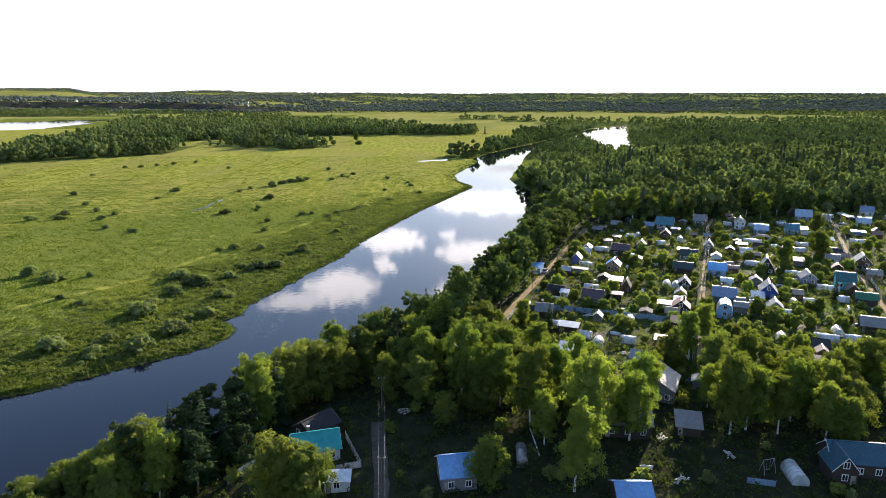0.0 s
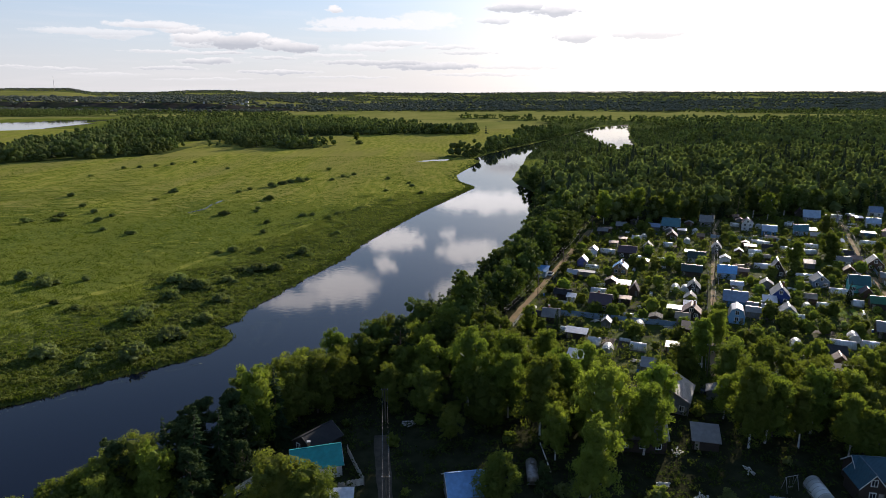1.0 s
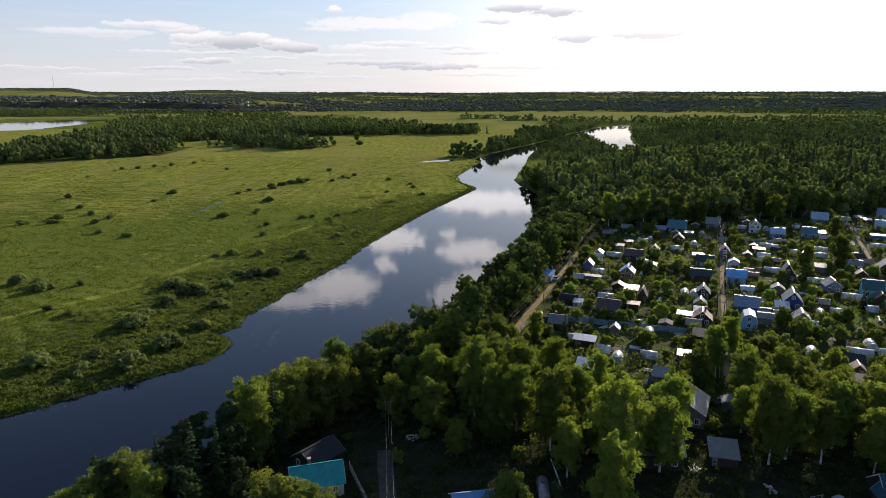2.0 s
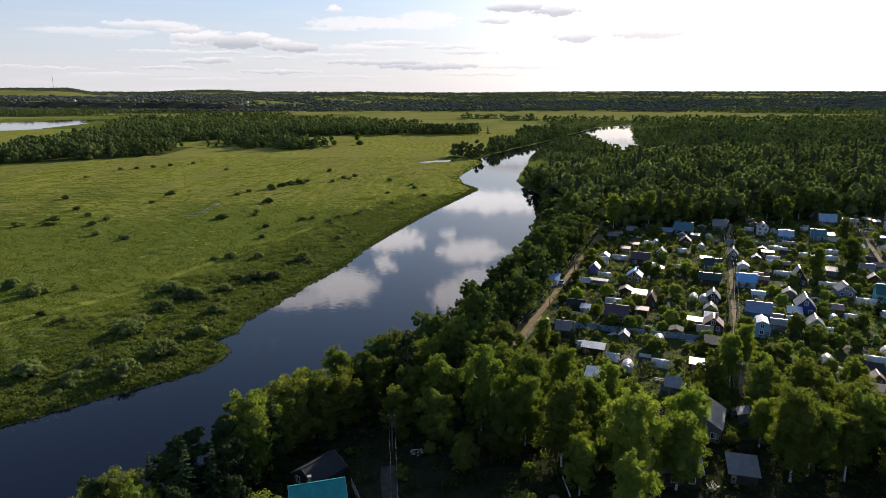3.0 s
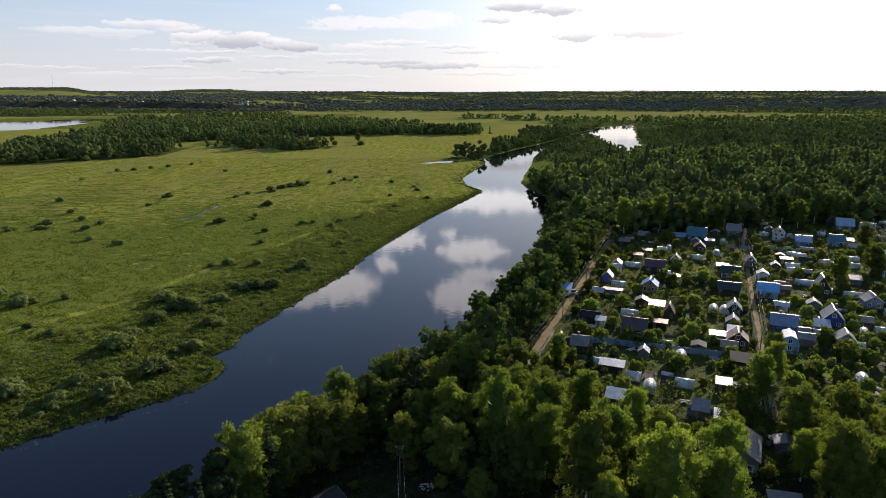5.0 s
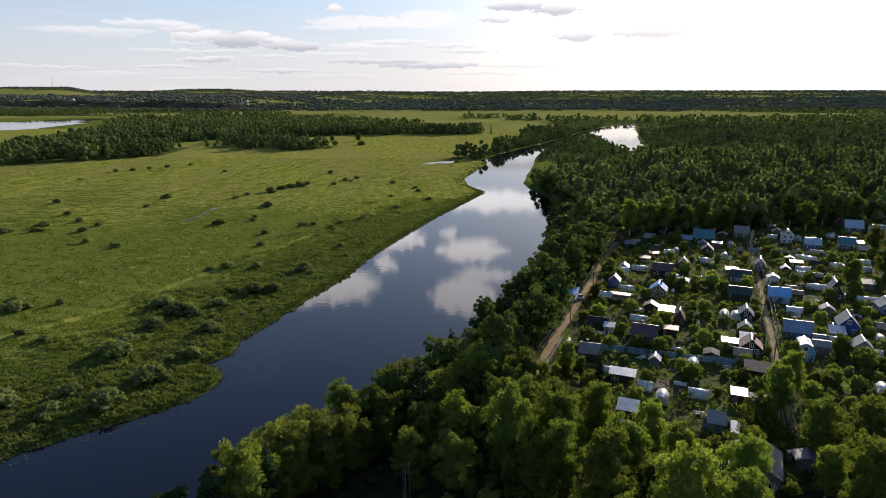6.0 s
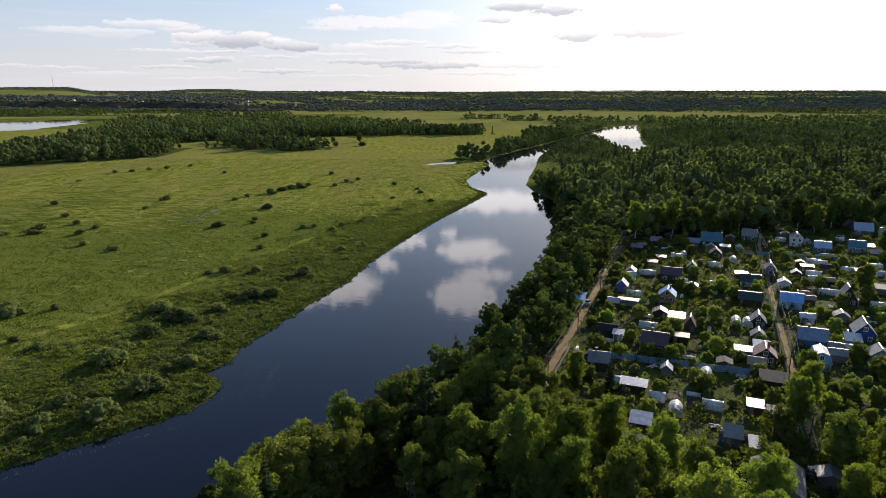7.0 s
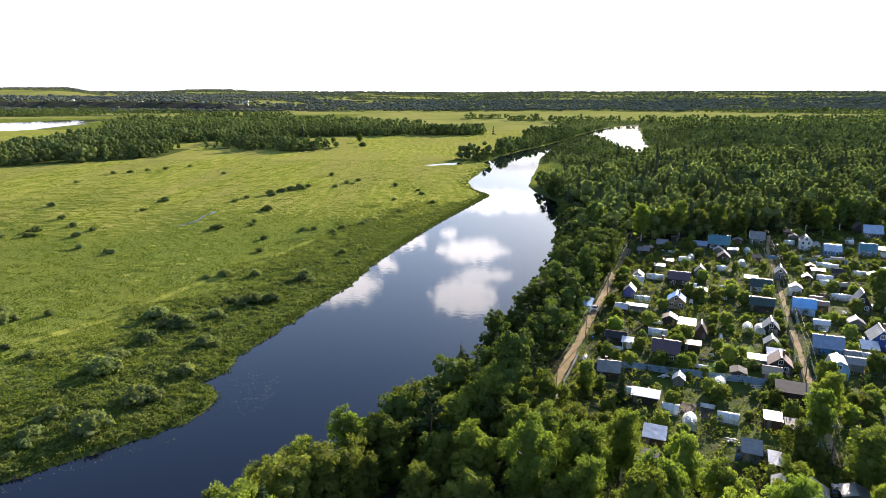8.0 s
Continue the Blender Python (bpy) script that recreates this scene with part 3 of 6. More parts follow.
def tree_meshes(kind, seed, h, width, clumps, per, size, light_crown=False):
    rng = np.random.RandomState(seed)
    lean = rng.normal(size=2) * 0.035 * h
    top = 0.93 * h
    spine = [(lean[0] * k * k + 0.12 * math.sin(5 * k + seed), lean[1] * k * k + 0.12 * math.cos(4 * k + seed), top * k - 0.3) for k in np.linspace(0, 1, 8)]
    r0 = 0.011 * h + 0.03
    wood = [tube(spine, [r0 * (1.25 if i == 0 else 1) * (1 - 0.125 * i) + 0.012 for i in range(8)], 8)]
    foot = {"birch": 0.2, "alder": 0.13, "pine": 0.22, "spruce": 0.06}[kind] * h
    centres, radii = [], []

    def spine_at(z):
        k = min(1, max(0, (z + 0.3) / top))
        return np.array([lean[0] * k * k, lean[1] * k * k, z])

    if kind == "spruce":
        vs, fs, at = [], [], 0
        tiers = int(h * 1.5)
        for i in range(tiers):
            k = i / (tiers - 1)
            z = foot + (h - foot) * k ** 0.95
            r = width * 0.5 * envelope(kind, k) + 0.12
            for j in range(max(4, int(11 * (1 - k) + 4))):
                a = rng.uniform(0, 6.283)
                ln = r * rng.uniform(0.7, 1.15)
                d = np.array([math.cos(a), math.sin(a), 0])
                sd = np.array([-math.sin(a), math.cos(a), 0])
                z1 = z + rng.uniform(-0.2, 0.2)
                p0 = spine_at(z1)
                mid = p0 + d * ln * 0.55 + [0, 0, -0.10 * ln]
                tip = p0 + d * ln + [0, 0, -0.32 * ln + 0.1 * ln * k]
                wd = 0.16 * ln + 0.14
                quad = np.array([p0, mid + sd * wd, tip, mid - sd * wd])
                hang = np.array([p0 + d * ln * 0.2, mid + [0, 0, 0.05], tip + [0, 0, -0.05], mid + [0, 0, -0.42 * wd - 0.22]])
                for q in (quad, hang):
                    vs.append(q)
                    fs.append(np.arange(4)[None] + at)
                    at += 4
        crown = np.concatenate(vs), np.concatenate(fs)
    else:
        # limbs carry rounded lobes, lobes carry clumps of leaves
        lobes = {"birch": 13, "alder": 12, "pine": 14}[kind]
        cores = []
        for i in range(lobes + 1):
            k = (i + 0.5) / (lobes + 0.5)
            a = i * 2.39996 + rng.uniform(-0.5, 0.5)
            rr = width * 0.5 * envelope(kind, k) * rng.uniform(0.42, 0.78) * (0.2 if i == lobes else 1)
            R = width * rng.uniform(0.17, 0.25) * (1.12 - 0.32 * k)
            z = foot + (h - foot) * (0.08 + 0.86 * k) - (R * 0.8 if i == lobes else 0)
            mid = spine_at(z) + [rr * math.cos(a), rr * math.sin(a), rng.uniform(-0.5, 0.5)]
            tall = {"birch": 1.35, "alder": 1.1, "pine": 0.75}[kind]
            n = max(3, clumps // (lobes + 1))
            for j in range(n):
                d = rng.normal(size=3)
                d[2] = d[2] * 0.8 + 0.35
                d[:2] += 0.5 * np.array([math.cos(a), math.sin(a)])
                d /= np.linalg.norm(d)
                centres.append(mid + d * R * rng.uniform(0.7, 1.08) * [1, 1, tall])
                radii.append(R * rng.uniform(0.32, 0.55))
            cores.append((mid + ICO_V * R * 0.54 * rng.uniform(0.8, 1.1, (12, 1)) * [1, 1, tall], ICO_F))
            s = spine_at(max(0.2 * h, z - 0.5 * rr - 0.8))
            wood.append(tube([s, s * 0.45 + mid * 0.55 + [0, 0, -0.15 * rr], mid], [0.02 + r0 * 0.34, 0.02 + r0 * 0.2, 0.02], 5))
        crown = leaves(rng, centres, radii, per, size, droop={"birch": 0.55, "alder": 0.1, "pine": 0.0}[kind])
        # the dense inside of the crown
        for k in np.linspace(0.14, 0.8, 6):
            rad = width * 0.25 * envelope(kind, k) * rng.uniform(0.85, 1.1)
            c = spine_at(foot + (h - foot) * k)
            cores.append((c + ICO_V * rad * rng.uniform(0.75, 1.15, (12, 1)), ICO_F))
        crown = joined([crown] + (cores if kind != "pine" else cores[:lobes]))
    if light_crown:
        lm = M_PINE if kind == "pine" else M_SPRUCE if kind == "spruce" else M_BANK_SHADED
    else:
        lm = {"birch": M_BIRCH, "alder": M_ALDER, "pine": M_PINE, "spruce": M_SPRUCE}[kind]
    wm = M_BIRCH_BARK if kind == "birch" else M_BARK
    v, f = joined(wood)
    return mesh_arrays(kind + "_trunk", v, f, [wm], smooth_shade=True), mesh_arrays(kind + "_crown", *crown, [lm])


def make_tree(kind, seed, h, width, label, clumps=80, per=42, size=0.42):
    trunk, crown = tree_meshes(kind, seed, h, width, clumps, per, size, seed > 100)
    t = new(kind + "_tree")
    tagged(t, label, "tree", "trees of the village")
    for n, me in (("trunk", trunk), ("crown", crown)):
        o = new(n, me)
        o.parent = t
    return t


HEIGHTS = {"birch": (17, 15, 18.5), "alder": (14, 15, 12), "spruce": (18, 14), "pine": (17,)}
WIDTHS = {"birch": (10.0, 9.0, 9.4), "alder": (11.5, 10.6, 9.6), "spruce": (6.0, 4.8), "pine": (7.0,)}
TREE_LABEL = {"birch": "tall birch with a bright green drooping crown and white trunk", "alder": "broad leafy alder with a rounded green crown",
              "spruce": "dark green pointed spruce tree", "pine": "tall pine with a dark green tufted crown"}
TREES = {k: [make_tree(k, 3 + 11 * i + len(k), h, w, TREE_LABEL[k], 150, 76, 0.29) for i, (h, w) in enumerate(zip(HEIGHTS[k], WIDTHS[k]))] for k in HEIGHTS}
# lighter crowns for the wooded bank further off
BANK_TREES = {k: [make_tree(k, 103 + 11 * i + len(k), h, w, TREE_LABEL[k], 74, 46, 0.46) for i, (h, w) in enumerate(zip(HEIGHTS[k], WIDTHS[k]))] for k in HEIGHTS}


def plant(kind, i, x, y, s=1.0, turn=None):
    src = TREES[kind][i % len(TREES[kind])]
    return copy_thing(src, pose(x, y, gz(x, y), 0, 0, (x * 37 + y * 91) % 360 if turn is None else turn) @ Matrix.Diagonal((s, s, s, 1)))


# ---- far woods ----
def small_fir(seed, tiers, per, size):
    """A light pointed crown of height 1."""
    rng = np.random.RandomState(seed)
    vs = []
    for i in range(tiers):
        k = i / tiers
        for j in range(per):
            a = 6.283 * (j + rng.uniform(0, 1)) / per
            r = 0.19 * (1 - k) + 0.02
            z = 0.12 + 0.84 * k
            d = np.array([math.cos(a), math.sin(a), 0])
            s = np.array([-math.sin(a), math.cos(a), 0]) * size * (1 - 0.7 * k)
            vs += [[0, 0, z + 0.17], d * r * 0.6 + s + [0, 0, z + 0.06], d * r * rng.uniform(0.9, 1.2) + [0, 0, z - 0.03], d * r * 0.6 - s + [0, 0, z + 0.06]]
    v = np.array(vs)
    return v, np.arange(len(v)).reshape(-1, 4)


def woods(name, x, y, hts, shapes, mat, label, rng, zs=None, wide=1.0):
    z = ground_z(x, y) - 0.2 if zs is None else zs
    pick = rng.randint(0, len(shapes), len(x))
    turn = rng.uniform(0, 6.283, len(x))
    vs, fs, at = [], [], 0
    for k, (v, f) in enumerate(shapes):
        w = np.where(pick == k)[0]
        if not len(w):
            continue
        c, s = np.cos(turn[w])[:, None], np.sin(turn[w])[:, None]
        h = hts[w][:, None]
        wd = wide * h * rng.uniform(0.85, 1.25, len(w))[:, None]
        P = np.stack([(c * v[:, 0] - s * v[:, 1]) * wd + x[w][:, None], (s * v[:, 0] + c * v[:, 1]) * wd + y[w][:, None], v[:, 2] * h + z[w][:, None]], 2)
        vs.append(P.reshape(-1, 3))
        fs.append((triangles(f)[None] + (np.arange(len(w)) * len(v))[:, None, None]).reshape(-1, 3) + at)
        at += vs[-1].shape[0]
    ob = new(name, mesh_arrays(name, np.concatenate(vs), np.concatenate(fs), [mat]))
    return tagged(ob, label, "forest", kind="stuff")


def scatter(rng, x0, x1, y0, y1, step, grow=0.0):
    """Uneven points, seen from the origin, in a wedge of the plan."""
    n = int((x1 - x0) * (y1 - y0) / step ** 2)
    return rng.uniform(x0, x1, n), rng.uniform(y0, y1, n)


rngf = np.random.RandomState(77)
MID = [lumps(1, 5, 0.19, 0.2, 42, 0.052, 0.74), lumps(2, 5, 0.22, 0.21, 42, 0.052, 0.74), lumps(3, 4, 0.14, 0.2, 48, 0.052, 0.74), lumps(12, 5, 0.24, 0.19, 42, 0.052, 0.74)]
FAR_CROWN = [lumps(13, 1, 0.0, 0.5), lumps(14, 1, 0.0, 0.55), lumps(15, 1, 0.0, 0.45)]
MID_FIR = [small_fir(4, 7, 7, 0.06), small_fir(5, 6, 7, 0.065)]
LOW = [lumps(6, 3, 0.18, 0.23, 16, 0.075, 0.8), lumps(7, 2, 0.15, 0.27, 22, 0.08, 0.8), lumps(16, 3, 0.22, 0.22, 16, 0.075, 0.8)]
LOW_FIR = [small_fir(8, 4, 6, 0.11)]
TINY = [lumps(9, 2, 0.2, 0.34, 8, 0.17, 0.65), lumps(10, 2, 0.26, 0.36, 8, 0.17, 0.65)]


def in_view(x, y, margin=30):
    return (np.abs(x) < 0.715 * (y + 25) + margin) & (y > 0)


def forest_band(y0, y1, step, shapes, firs, hlo, hhi, fir_share, tag):
    half = 0.72 * y1 + 80
    x, y = scatter(rngf, -half, half, y0, y1, step)
    ok = in_view(x, y) & forest_zone(x, y)
    x, y = x[ok], y[ok]
    hts = rngf.uniform(hlo, hhi, len(x)) * (1 + 0.22 * waves(x, y, 60, 31))
    near_bend = smooth(110, 30, river_distance(x, y)) * smooth(440, 560, y) * (x < 420) * right_side(x, y)
    hts = hts * (1 - 0.55 * near_bend)
    fir = rngf.uniform(0, 1, len(x)) < fir_share * (1 + waves(x, y, 140, 33)) * np.where(right_side(x, y), 1, 0.2)
    woods("forest", x[~fir], y[~fir], hts[~fir], shapes, M_WOODS if y0 < 1900 else M_HAZED_WOODS, "dense green mixed forest " + tag, rngf, wide=1.0 if y0 < 1900 else 1.7)
    if firs:
        woods("fir_forest", x[fir], y[fir], hts[fir] * 1.1, firs, M_FIR_WOODS, "dark pointed firs in the forest " + tag, rngf)


forest_band(285, 640, 7.1, MID, MID_FIR, 9.5, 19, 0.16, "behind the gardens")
forest_band(640, 1100, 7.4, LOW, LOW_FIR, 9, 16, 0.14, "along the river bend")
forest_band(1100, 2000, 13, TINY, None, 10, 15, 0.3, "on the plain")
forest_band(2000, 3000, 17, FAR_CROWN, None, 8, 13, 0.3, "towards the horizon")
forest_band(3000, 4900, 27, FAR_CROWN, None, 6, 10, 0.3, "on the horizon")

# thickets and single alders on the left bank, up to the bend
bx, by = [], []
for (x0, y0), (x1, y1) in zip(LEFT_BANK[23:29], LEFT_BANK[24:30]):
    n = int(math.hypot(x1 - x0, y1 - y0) / 2.2)
    k = rngf.uniform(0, 1, n)
    bx += list(x0 + (x1 - x0) * k - rngf.uniform(0.5, 9, n))
    by += list(y0 + (y1 - y0) * k + rngf.uniform(0, 4, n))
bx, by = np.array(bx), np.array(by)
ok = (waves(bx, by, 45, 35) > -0.35) & (river_distance(bx, by) > 0.3)
woods("bank_thicket", bx[ok], by[ok], rngf.uniform(3.5, 9.5, ok.sum()), LOW, M_WOODS, "leafy thicket along the river bank", rngf)

# ---- building materials ----
def paint(name, c, rough=0.7, **k):
    return material(name, [tuple(v * 0.8 for v in c), tuple(min(0.9, v * 1.12) for v in c)], scale=1.3, rough=rough, bump=0.01, bump_scale=9, big=(0.5, tuple(v * 0.72 for v in c), 0.5), **k)


WALL = {n: paint(n + " planks", c, wave=(6.0, 0.01, "Z")) for n, c in {
    "dark": (0.05, 0.036, 0.028), "brown": (0.11, 0.06, 0.038), "tan": (0.34, 0.22, 0.12), "grey": (0.16, 0.16, 0.16), "white": (0.62, 0.62, 0.6), "paleblue": (0.3, 0.42, 0.55),
    "blue": (0.03, 0.065, 0.24), "blue2": (0.07, 0.2, 0.36), "violet": (0.12, 0.13, 0.34), "greyblue": (0.17, 0.22, 0.29), "turquoise": (0.12, 0.5, 0.46), "lightblue": (0.2, 0.4, 0.6)}.items()}
ROOF = {n: paint(n + " roofing", c, rough=r, metal=m, wave=(5.0, 0.012, "Y"), spec=0.5) for n, (c, r, m) in {
    "light": ((0.52, 0.52, 0.52), 0.36, 0.7), "grey": ((0.2, 0.19, 0.18), 0.42, 0.2), "slate": ((0.2, 0.2, 0.195), 0.45, 0.1), "dark": ((0.022, 0.022, 0.024), 0.9, 0.0), "plum": ((0.085, 0.05, 0.058), 0.5, 0.0),
    "blue": ((0.13, 0.36, 0.66), 0.4, 0.0), "teal": ((0.0, 0.28, 0.27), 0.42, 0.0), "teal2": ((0.05, 0.16, 0.2), 0.45, 0.0), "darkteal": ((0.02, 0.1, 0.11), 0.45, 0.0), "rust": ((0.24, 0.15, 0.11), 0.55, 0.2),
    "paleblue": ((0.4, 0.5, 0.62), 0.35, 0.4), "lightblue": ((0.35, 0.45, 0.55), 0.38, 0.3), "greyblue": ((0.16, 0.22, 0.32), 0.45, 0.0), "darkgreen": ((0.02, 0.045, 0.04), 0.45, 0.0), "green": ((0.02, 0.12, 0.06), 0.45, 0.0),
    "tanroof": ((0.3, 0.24, 0.18), 0.7, 0.0), "navy": ((0.015, 0.07, 0.1), 0.5, 0.0), "sky": ((0.13, 0.29, 0.52), 0.6, 0.0)}.items()}
M_TRIM = paint("white trim", (0.7, 0.7, 0.68))
M_BRICK = material("chimney brick", [(0.2, 0.07, 0.045), (0.32, 0.13, 0.085)], scale=5, rough=0.9, bump=0.02)
M_PLANK = material("weathered boards", [(0.13, 0.11, 0.09), (0.27, 0.24, 0.2)], scale=2, rough=0.9, bump=0.02, stretch=(1, 1, 0.2), vary=0.7)
M_PALE_BOARD = material("pale boards", [(0.4, 0.38, 0.34), (0.6, 0.57, 0.52)], scale=2, rough=0.8, bump=0.02, vary=0.4)
M_FENCE_BLUE = paint("blue-grey fence sheet", (0.2, 0.3, 0.4), wave=(5.0, 0.03, "X"))
M_CONCRETE = material("grey concrete", [(0.26, 0.26, 0.26), (0.38, 0.38, 0.37)], scale=0.8, rough=0.9, bump=0.01)
M_SOIL = material("dug soil", [(0.035, 0.025, 0.018), (0.075, 0.055, 0.038)], scale=2, rough=0.95, bump=0.06)
M_PIPE = material("galvanised pipe", [(0.3, 0.3, 0.3), (0.45, 0.45, 0.44)], scale=4, rough=0.45, metal=0.7)
M_TANK = material("rusty tank steel", [(0.16, 0.13, 0.12), (0.36, 0.34, 0.33)], scale=1.5, rough=0.4, metal=0.6, bump=0.02)
M_RUBBER = material("tyre rubber", [(0.015, 0.015, 0.015), (0.03, 0.03, 0.03)], scale=8, rough=0.8)
M_CAR_DARK = material("dark car paint", [(0.02, 0.024, 0.03), (0.026, 0.03, 0.038)], scale=2, rough=0.25, coat=0.6)
M_CAR_PALE = material("silver car paint", [(0.4, 0.41, 0.42), (0.46, 0.47, 0.48)], scale=2, rough=0.3, coat=0.6)
M_PLASTIC = material("greenhouse sheet", [(0.58, 0.6, 0.59), (0.7, 0.72, 0.71)], scale=1.2, rough=0.3, through_light=0.3, spec=1.0, coat=0.3)
M_BLUE_BARREL = paint("blue plastic", (0.04, 0.14, 0.4), rough=0.4)


def glass():
    m = bpy.data.materials.new("window glass")
    m.use_nodes = True
    p = m.node_tree.nodes["Principled BSDF"]
    p.inputs["Base Color"].default_value = (0.02, 0.025, 0.03, 1)
    p.inputs["Roughness"].default_value = 0.08
    p.inputs["Specular IOR Level"].default_value = 0.7
    return m


M_GLASS = glass()


# ---- mesh helpers ----
def box(x0, y0, z0, x1, y1, z1):
    v = np.array([(x0, y0, z0), (x1, y0, z0), (x1, y1, z0), (x0, y1, z0), (x0, y0, z1), (x1, y0, z1), (x1, y1, z1), (x0, y1, z1)], float)
    f = np.array([(0, 3, 2, 1), (4, 5, 6, 7), (0, 1, 5, 4), (1, 2, 6, 5), (2, 3, 7, 6), (3, 0, 4, 7)])
    return v, f


def slab(a, b, c, d, thick):
    """A plate on four corners, thick downwards."""
    top = np.array([a, b, c, d], float)
    v = np.concatenate([top - [0, 0, thick], top])
    return v, np.array([(0, 3, 2, 1), (4, 5, 6, 7), (0, 1, 5, 4), (1, 2, 6, 5), (2, 3, 7, 6), (3, 0, 4, 7)])


def piece(name, pieces, mat, parent, label="", at=None, shade=False):
    v, f = joined(pieces)
    o = new(name, mesh_arrays(name, v, f, [mat], smooth_shade=shade))
    o.parent = parent
    if at is not None:
        o.matrix_basis = at
    return tagged(o, label)


def thing(name, label, category, m, group=""):
    e = new(name)
    e.matrix_basis = m
    return tagged(e, label, category, group)


def prism(profile, y0, y1):
    """A profile of (x, z) drawn along y: side quads, and the ends cut into quads by pairs of points."""
    n = len(profile)
    v = np.array([(x, y0, z) for x, z in profile] + [(x, y1, z) for x, z in profile], float)
    f = [(i, (i + 1) % n, n + (i + 1) % n, n + i) for i in range(n)]
    for k in range(1, n - 1):
        if k + 1 <= n - 1:
            f.append((0, k + 1, k, k))
            f.append((n, n + k, n + k + 1, n + k + 1))
    return v, f


def poly_mesh(name, v, f, mat):
    """For prisms: faces of mixed size."""
    me = bpy.data.meshes.new(name)
    me.from_pydata([tuple(p) for p in v], [], [tuple(dict.fromkeys(int(i) for i in q)) for q in f])
    me.materials.append(mat)
    me.update()
    return me


TAKEN = []
PANE = mesh_arrays("pane", *box(-0.42, -0.03, -0.52, 0.42, 0.0, 0.52), [M_GLASS])
FRAME = mesh_arrays("window_frame", *joined([box(-0.54, -0.06, -0.64, -0.42, 0.02, 0.64), box(0.42, -0.06, -0.64, 0.54, 0.02, 0.64), box(-0.42, -0.06, 0.52, 0.42, 0.02, 0.64),
                                            box(-0.42, -0.06, -0.64, 0.42, 0.02, -0.52), box(-0.04, -0.055, -0.52, 0.04, 0.0, 0.52)]), [M_TRIM])


def window(parent, x, y, z, turn):
    o = new("window", FRAME)
    o.parent = parent
    o.matrix_basis = pose(x, y, z, 0, 0, turn)
    p = new("pane", PANE)
    p.parent = o
    return o


def house(x, y, w, d, h, rise, ridge, wall, roof, label, extra="", yaw=-22.3):
    """w across the lane, d along it; ridge: x across, y along the lane, shed: one slope, mansard."""
    TAKEN.append((x, y, 0.42 * math.hypot(w, d)))
    e = thing("shed" if ridge == "shed" or w * d < 24 else "house", label, "shed" if ridge == "shed" or w * d < 24 else "house", Matrix())
    turned = ridge[0] in "xs"
    if ridge == "shed":
        rise *= 0.25 if int(x * 7) % 3 == 0 else 0.85
    turn = yaw + 90 if turned else yaw
    if turned:
        w, d = d, w
    if ridge[1:] == "2":
        turn += 8
    e.matrix_basis = pose(x, y, gz(x, y), 0, 0, turn)
    a, b = w / 2, d / 2
    if ridge == "shed":
        top = [(a, h + rise), (-a, h)]
    elif ridge == "mansard":
        top = [(a, h), (a * 0.72, h + 0.72 * rise), (0, h + rise), (-a * 0.72, h + 0.72 * rise), (-a, h)]
    else:
        top = [(a, h), (0, h + rise), (-a, h)]
    v, f = prism([(-a, -0.6), (a, -0.6)] + top, -b, b)
    o = new("wall", poly_mesh("wall", v, f, WALL[wall]))
    o.parent = e
    o2 = 0.35
    ends = [list(t) for t in top]
    # eaves reach past the walls
    for i, j in ((0, 1), (-1, -2)):
        p, q = top[i], top[j]
        k = o2 / max(0.3, math.hypot(p[0] - q[0], p[1] - q[1]))
        ends[i] = [p[0] + (p[0] - q[0]) * k, p[1] + (p[1] - q[1]) * k]
    if ridge == "shed":
        ends[0] = [top[0][0] + o2, top[0][1] + o2 * rise / w]
    rm = ROOF[roof]
    for p, q in zip(ends, ends[1:]):
        piece("roof", [slab((p[0], -b - o2, p[1] + 0.1), (p[0], b + o2, p[1] + 0.1), (q[0], b + o2, q[1] + 0.1), (q[0], -b - o2, q[1] + 0.1), 0.09)], rm, e)
    if ridge != "shed":
        zr = max(t[1] for t in top)
        piece("ridge_cap", [box(-0.14, -b - o2 - 0.01, zr + 0.06, 0.14, b + o2 + 0.01, zr + 0.15)], rm, e)
        for s in (-1, 1):
            y1 = s * (b + o2 + 0.03)
            for p, q in zip(ends, ends[1:]):
                piece("bargeboard", [slab((p[0], y1 - 0.02, p[1] + 0.12), (p[0], y1 + 0.02, p[1] + 0.12), (q[0], y1 + 0.02, q[1] + 0.12), (q[0], y1 - 0.02, q[1] + 0.12), 0.2)], M_TRIM if "window" in extra else M_PLANK, e)
    if "chimney" in extra:
        zc = h + rise * 0.6
        ch = piece("chimney", [box(a * 0.2, b * 0.2, zc - 0.6, a * 0.2 + 0.5, b * 0.2 + 0.5, h + rise + 0.7)], M_BRICK, e)
        piece("chimney_cap", [box(a * 0.2 - 0.08, b * 0.2 - 0.08, h + rise + 0.7, a * 0.2 + 0.58, b * 0.2 + 0.58, h + rise + 0.8)], M_CONCRETE, ch)
    zs = [min(1.5, h - 0.8)] if h < 3.6 else [1.3, 3.2]
    if turned:
        n = max(1, int(d / 2.6))
        if "window" in extra or w * d > 30:
            for z in zs:
                for i in range(n):
                    window(e, -a - 0.02, -b + d * (i + 0.5) / n, z, -90)
    elif "window" in extra or w * d > 24:
        n = max(1, int(w / 2.4))
        for z in zs:
            for i in range(n):
                window(e, -a + w * (i + 0.5) / n, -b - 0.02, z, 0)
        if rise > 2.0:
            window(e, 0, -b - 0.02, h + 0.42 * rise - 0.1, 0)
    side = b if turned else a
    door_at = pose(-a - 0.02, b - 0.7, 0, 0, 0, -90) if turned else pose(a - 0.75, -b - 0.02, 0, 0, 0, 0)
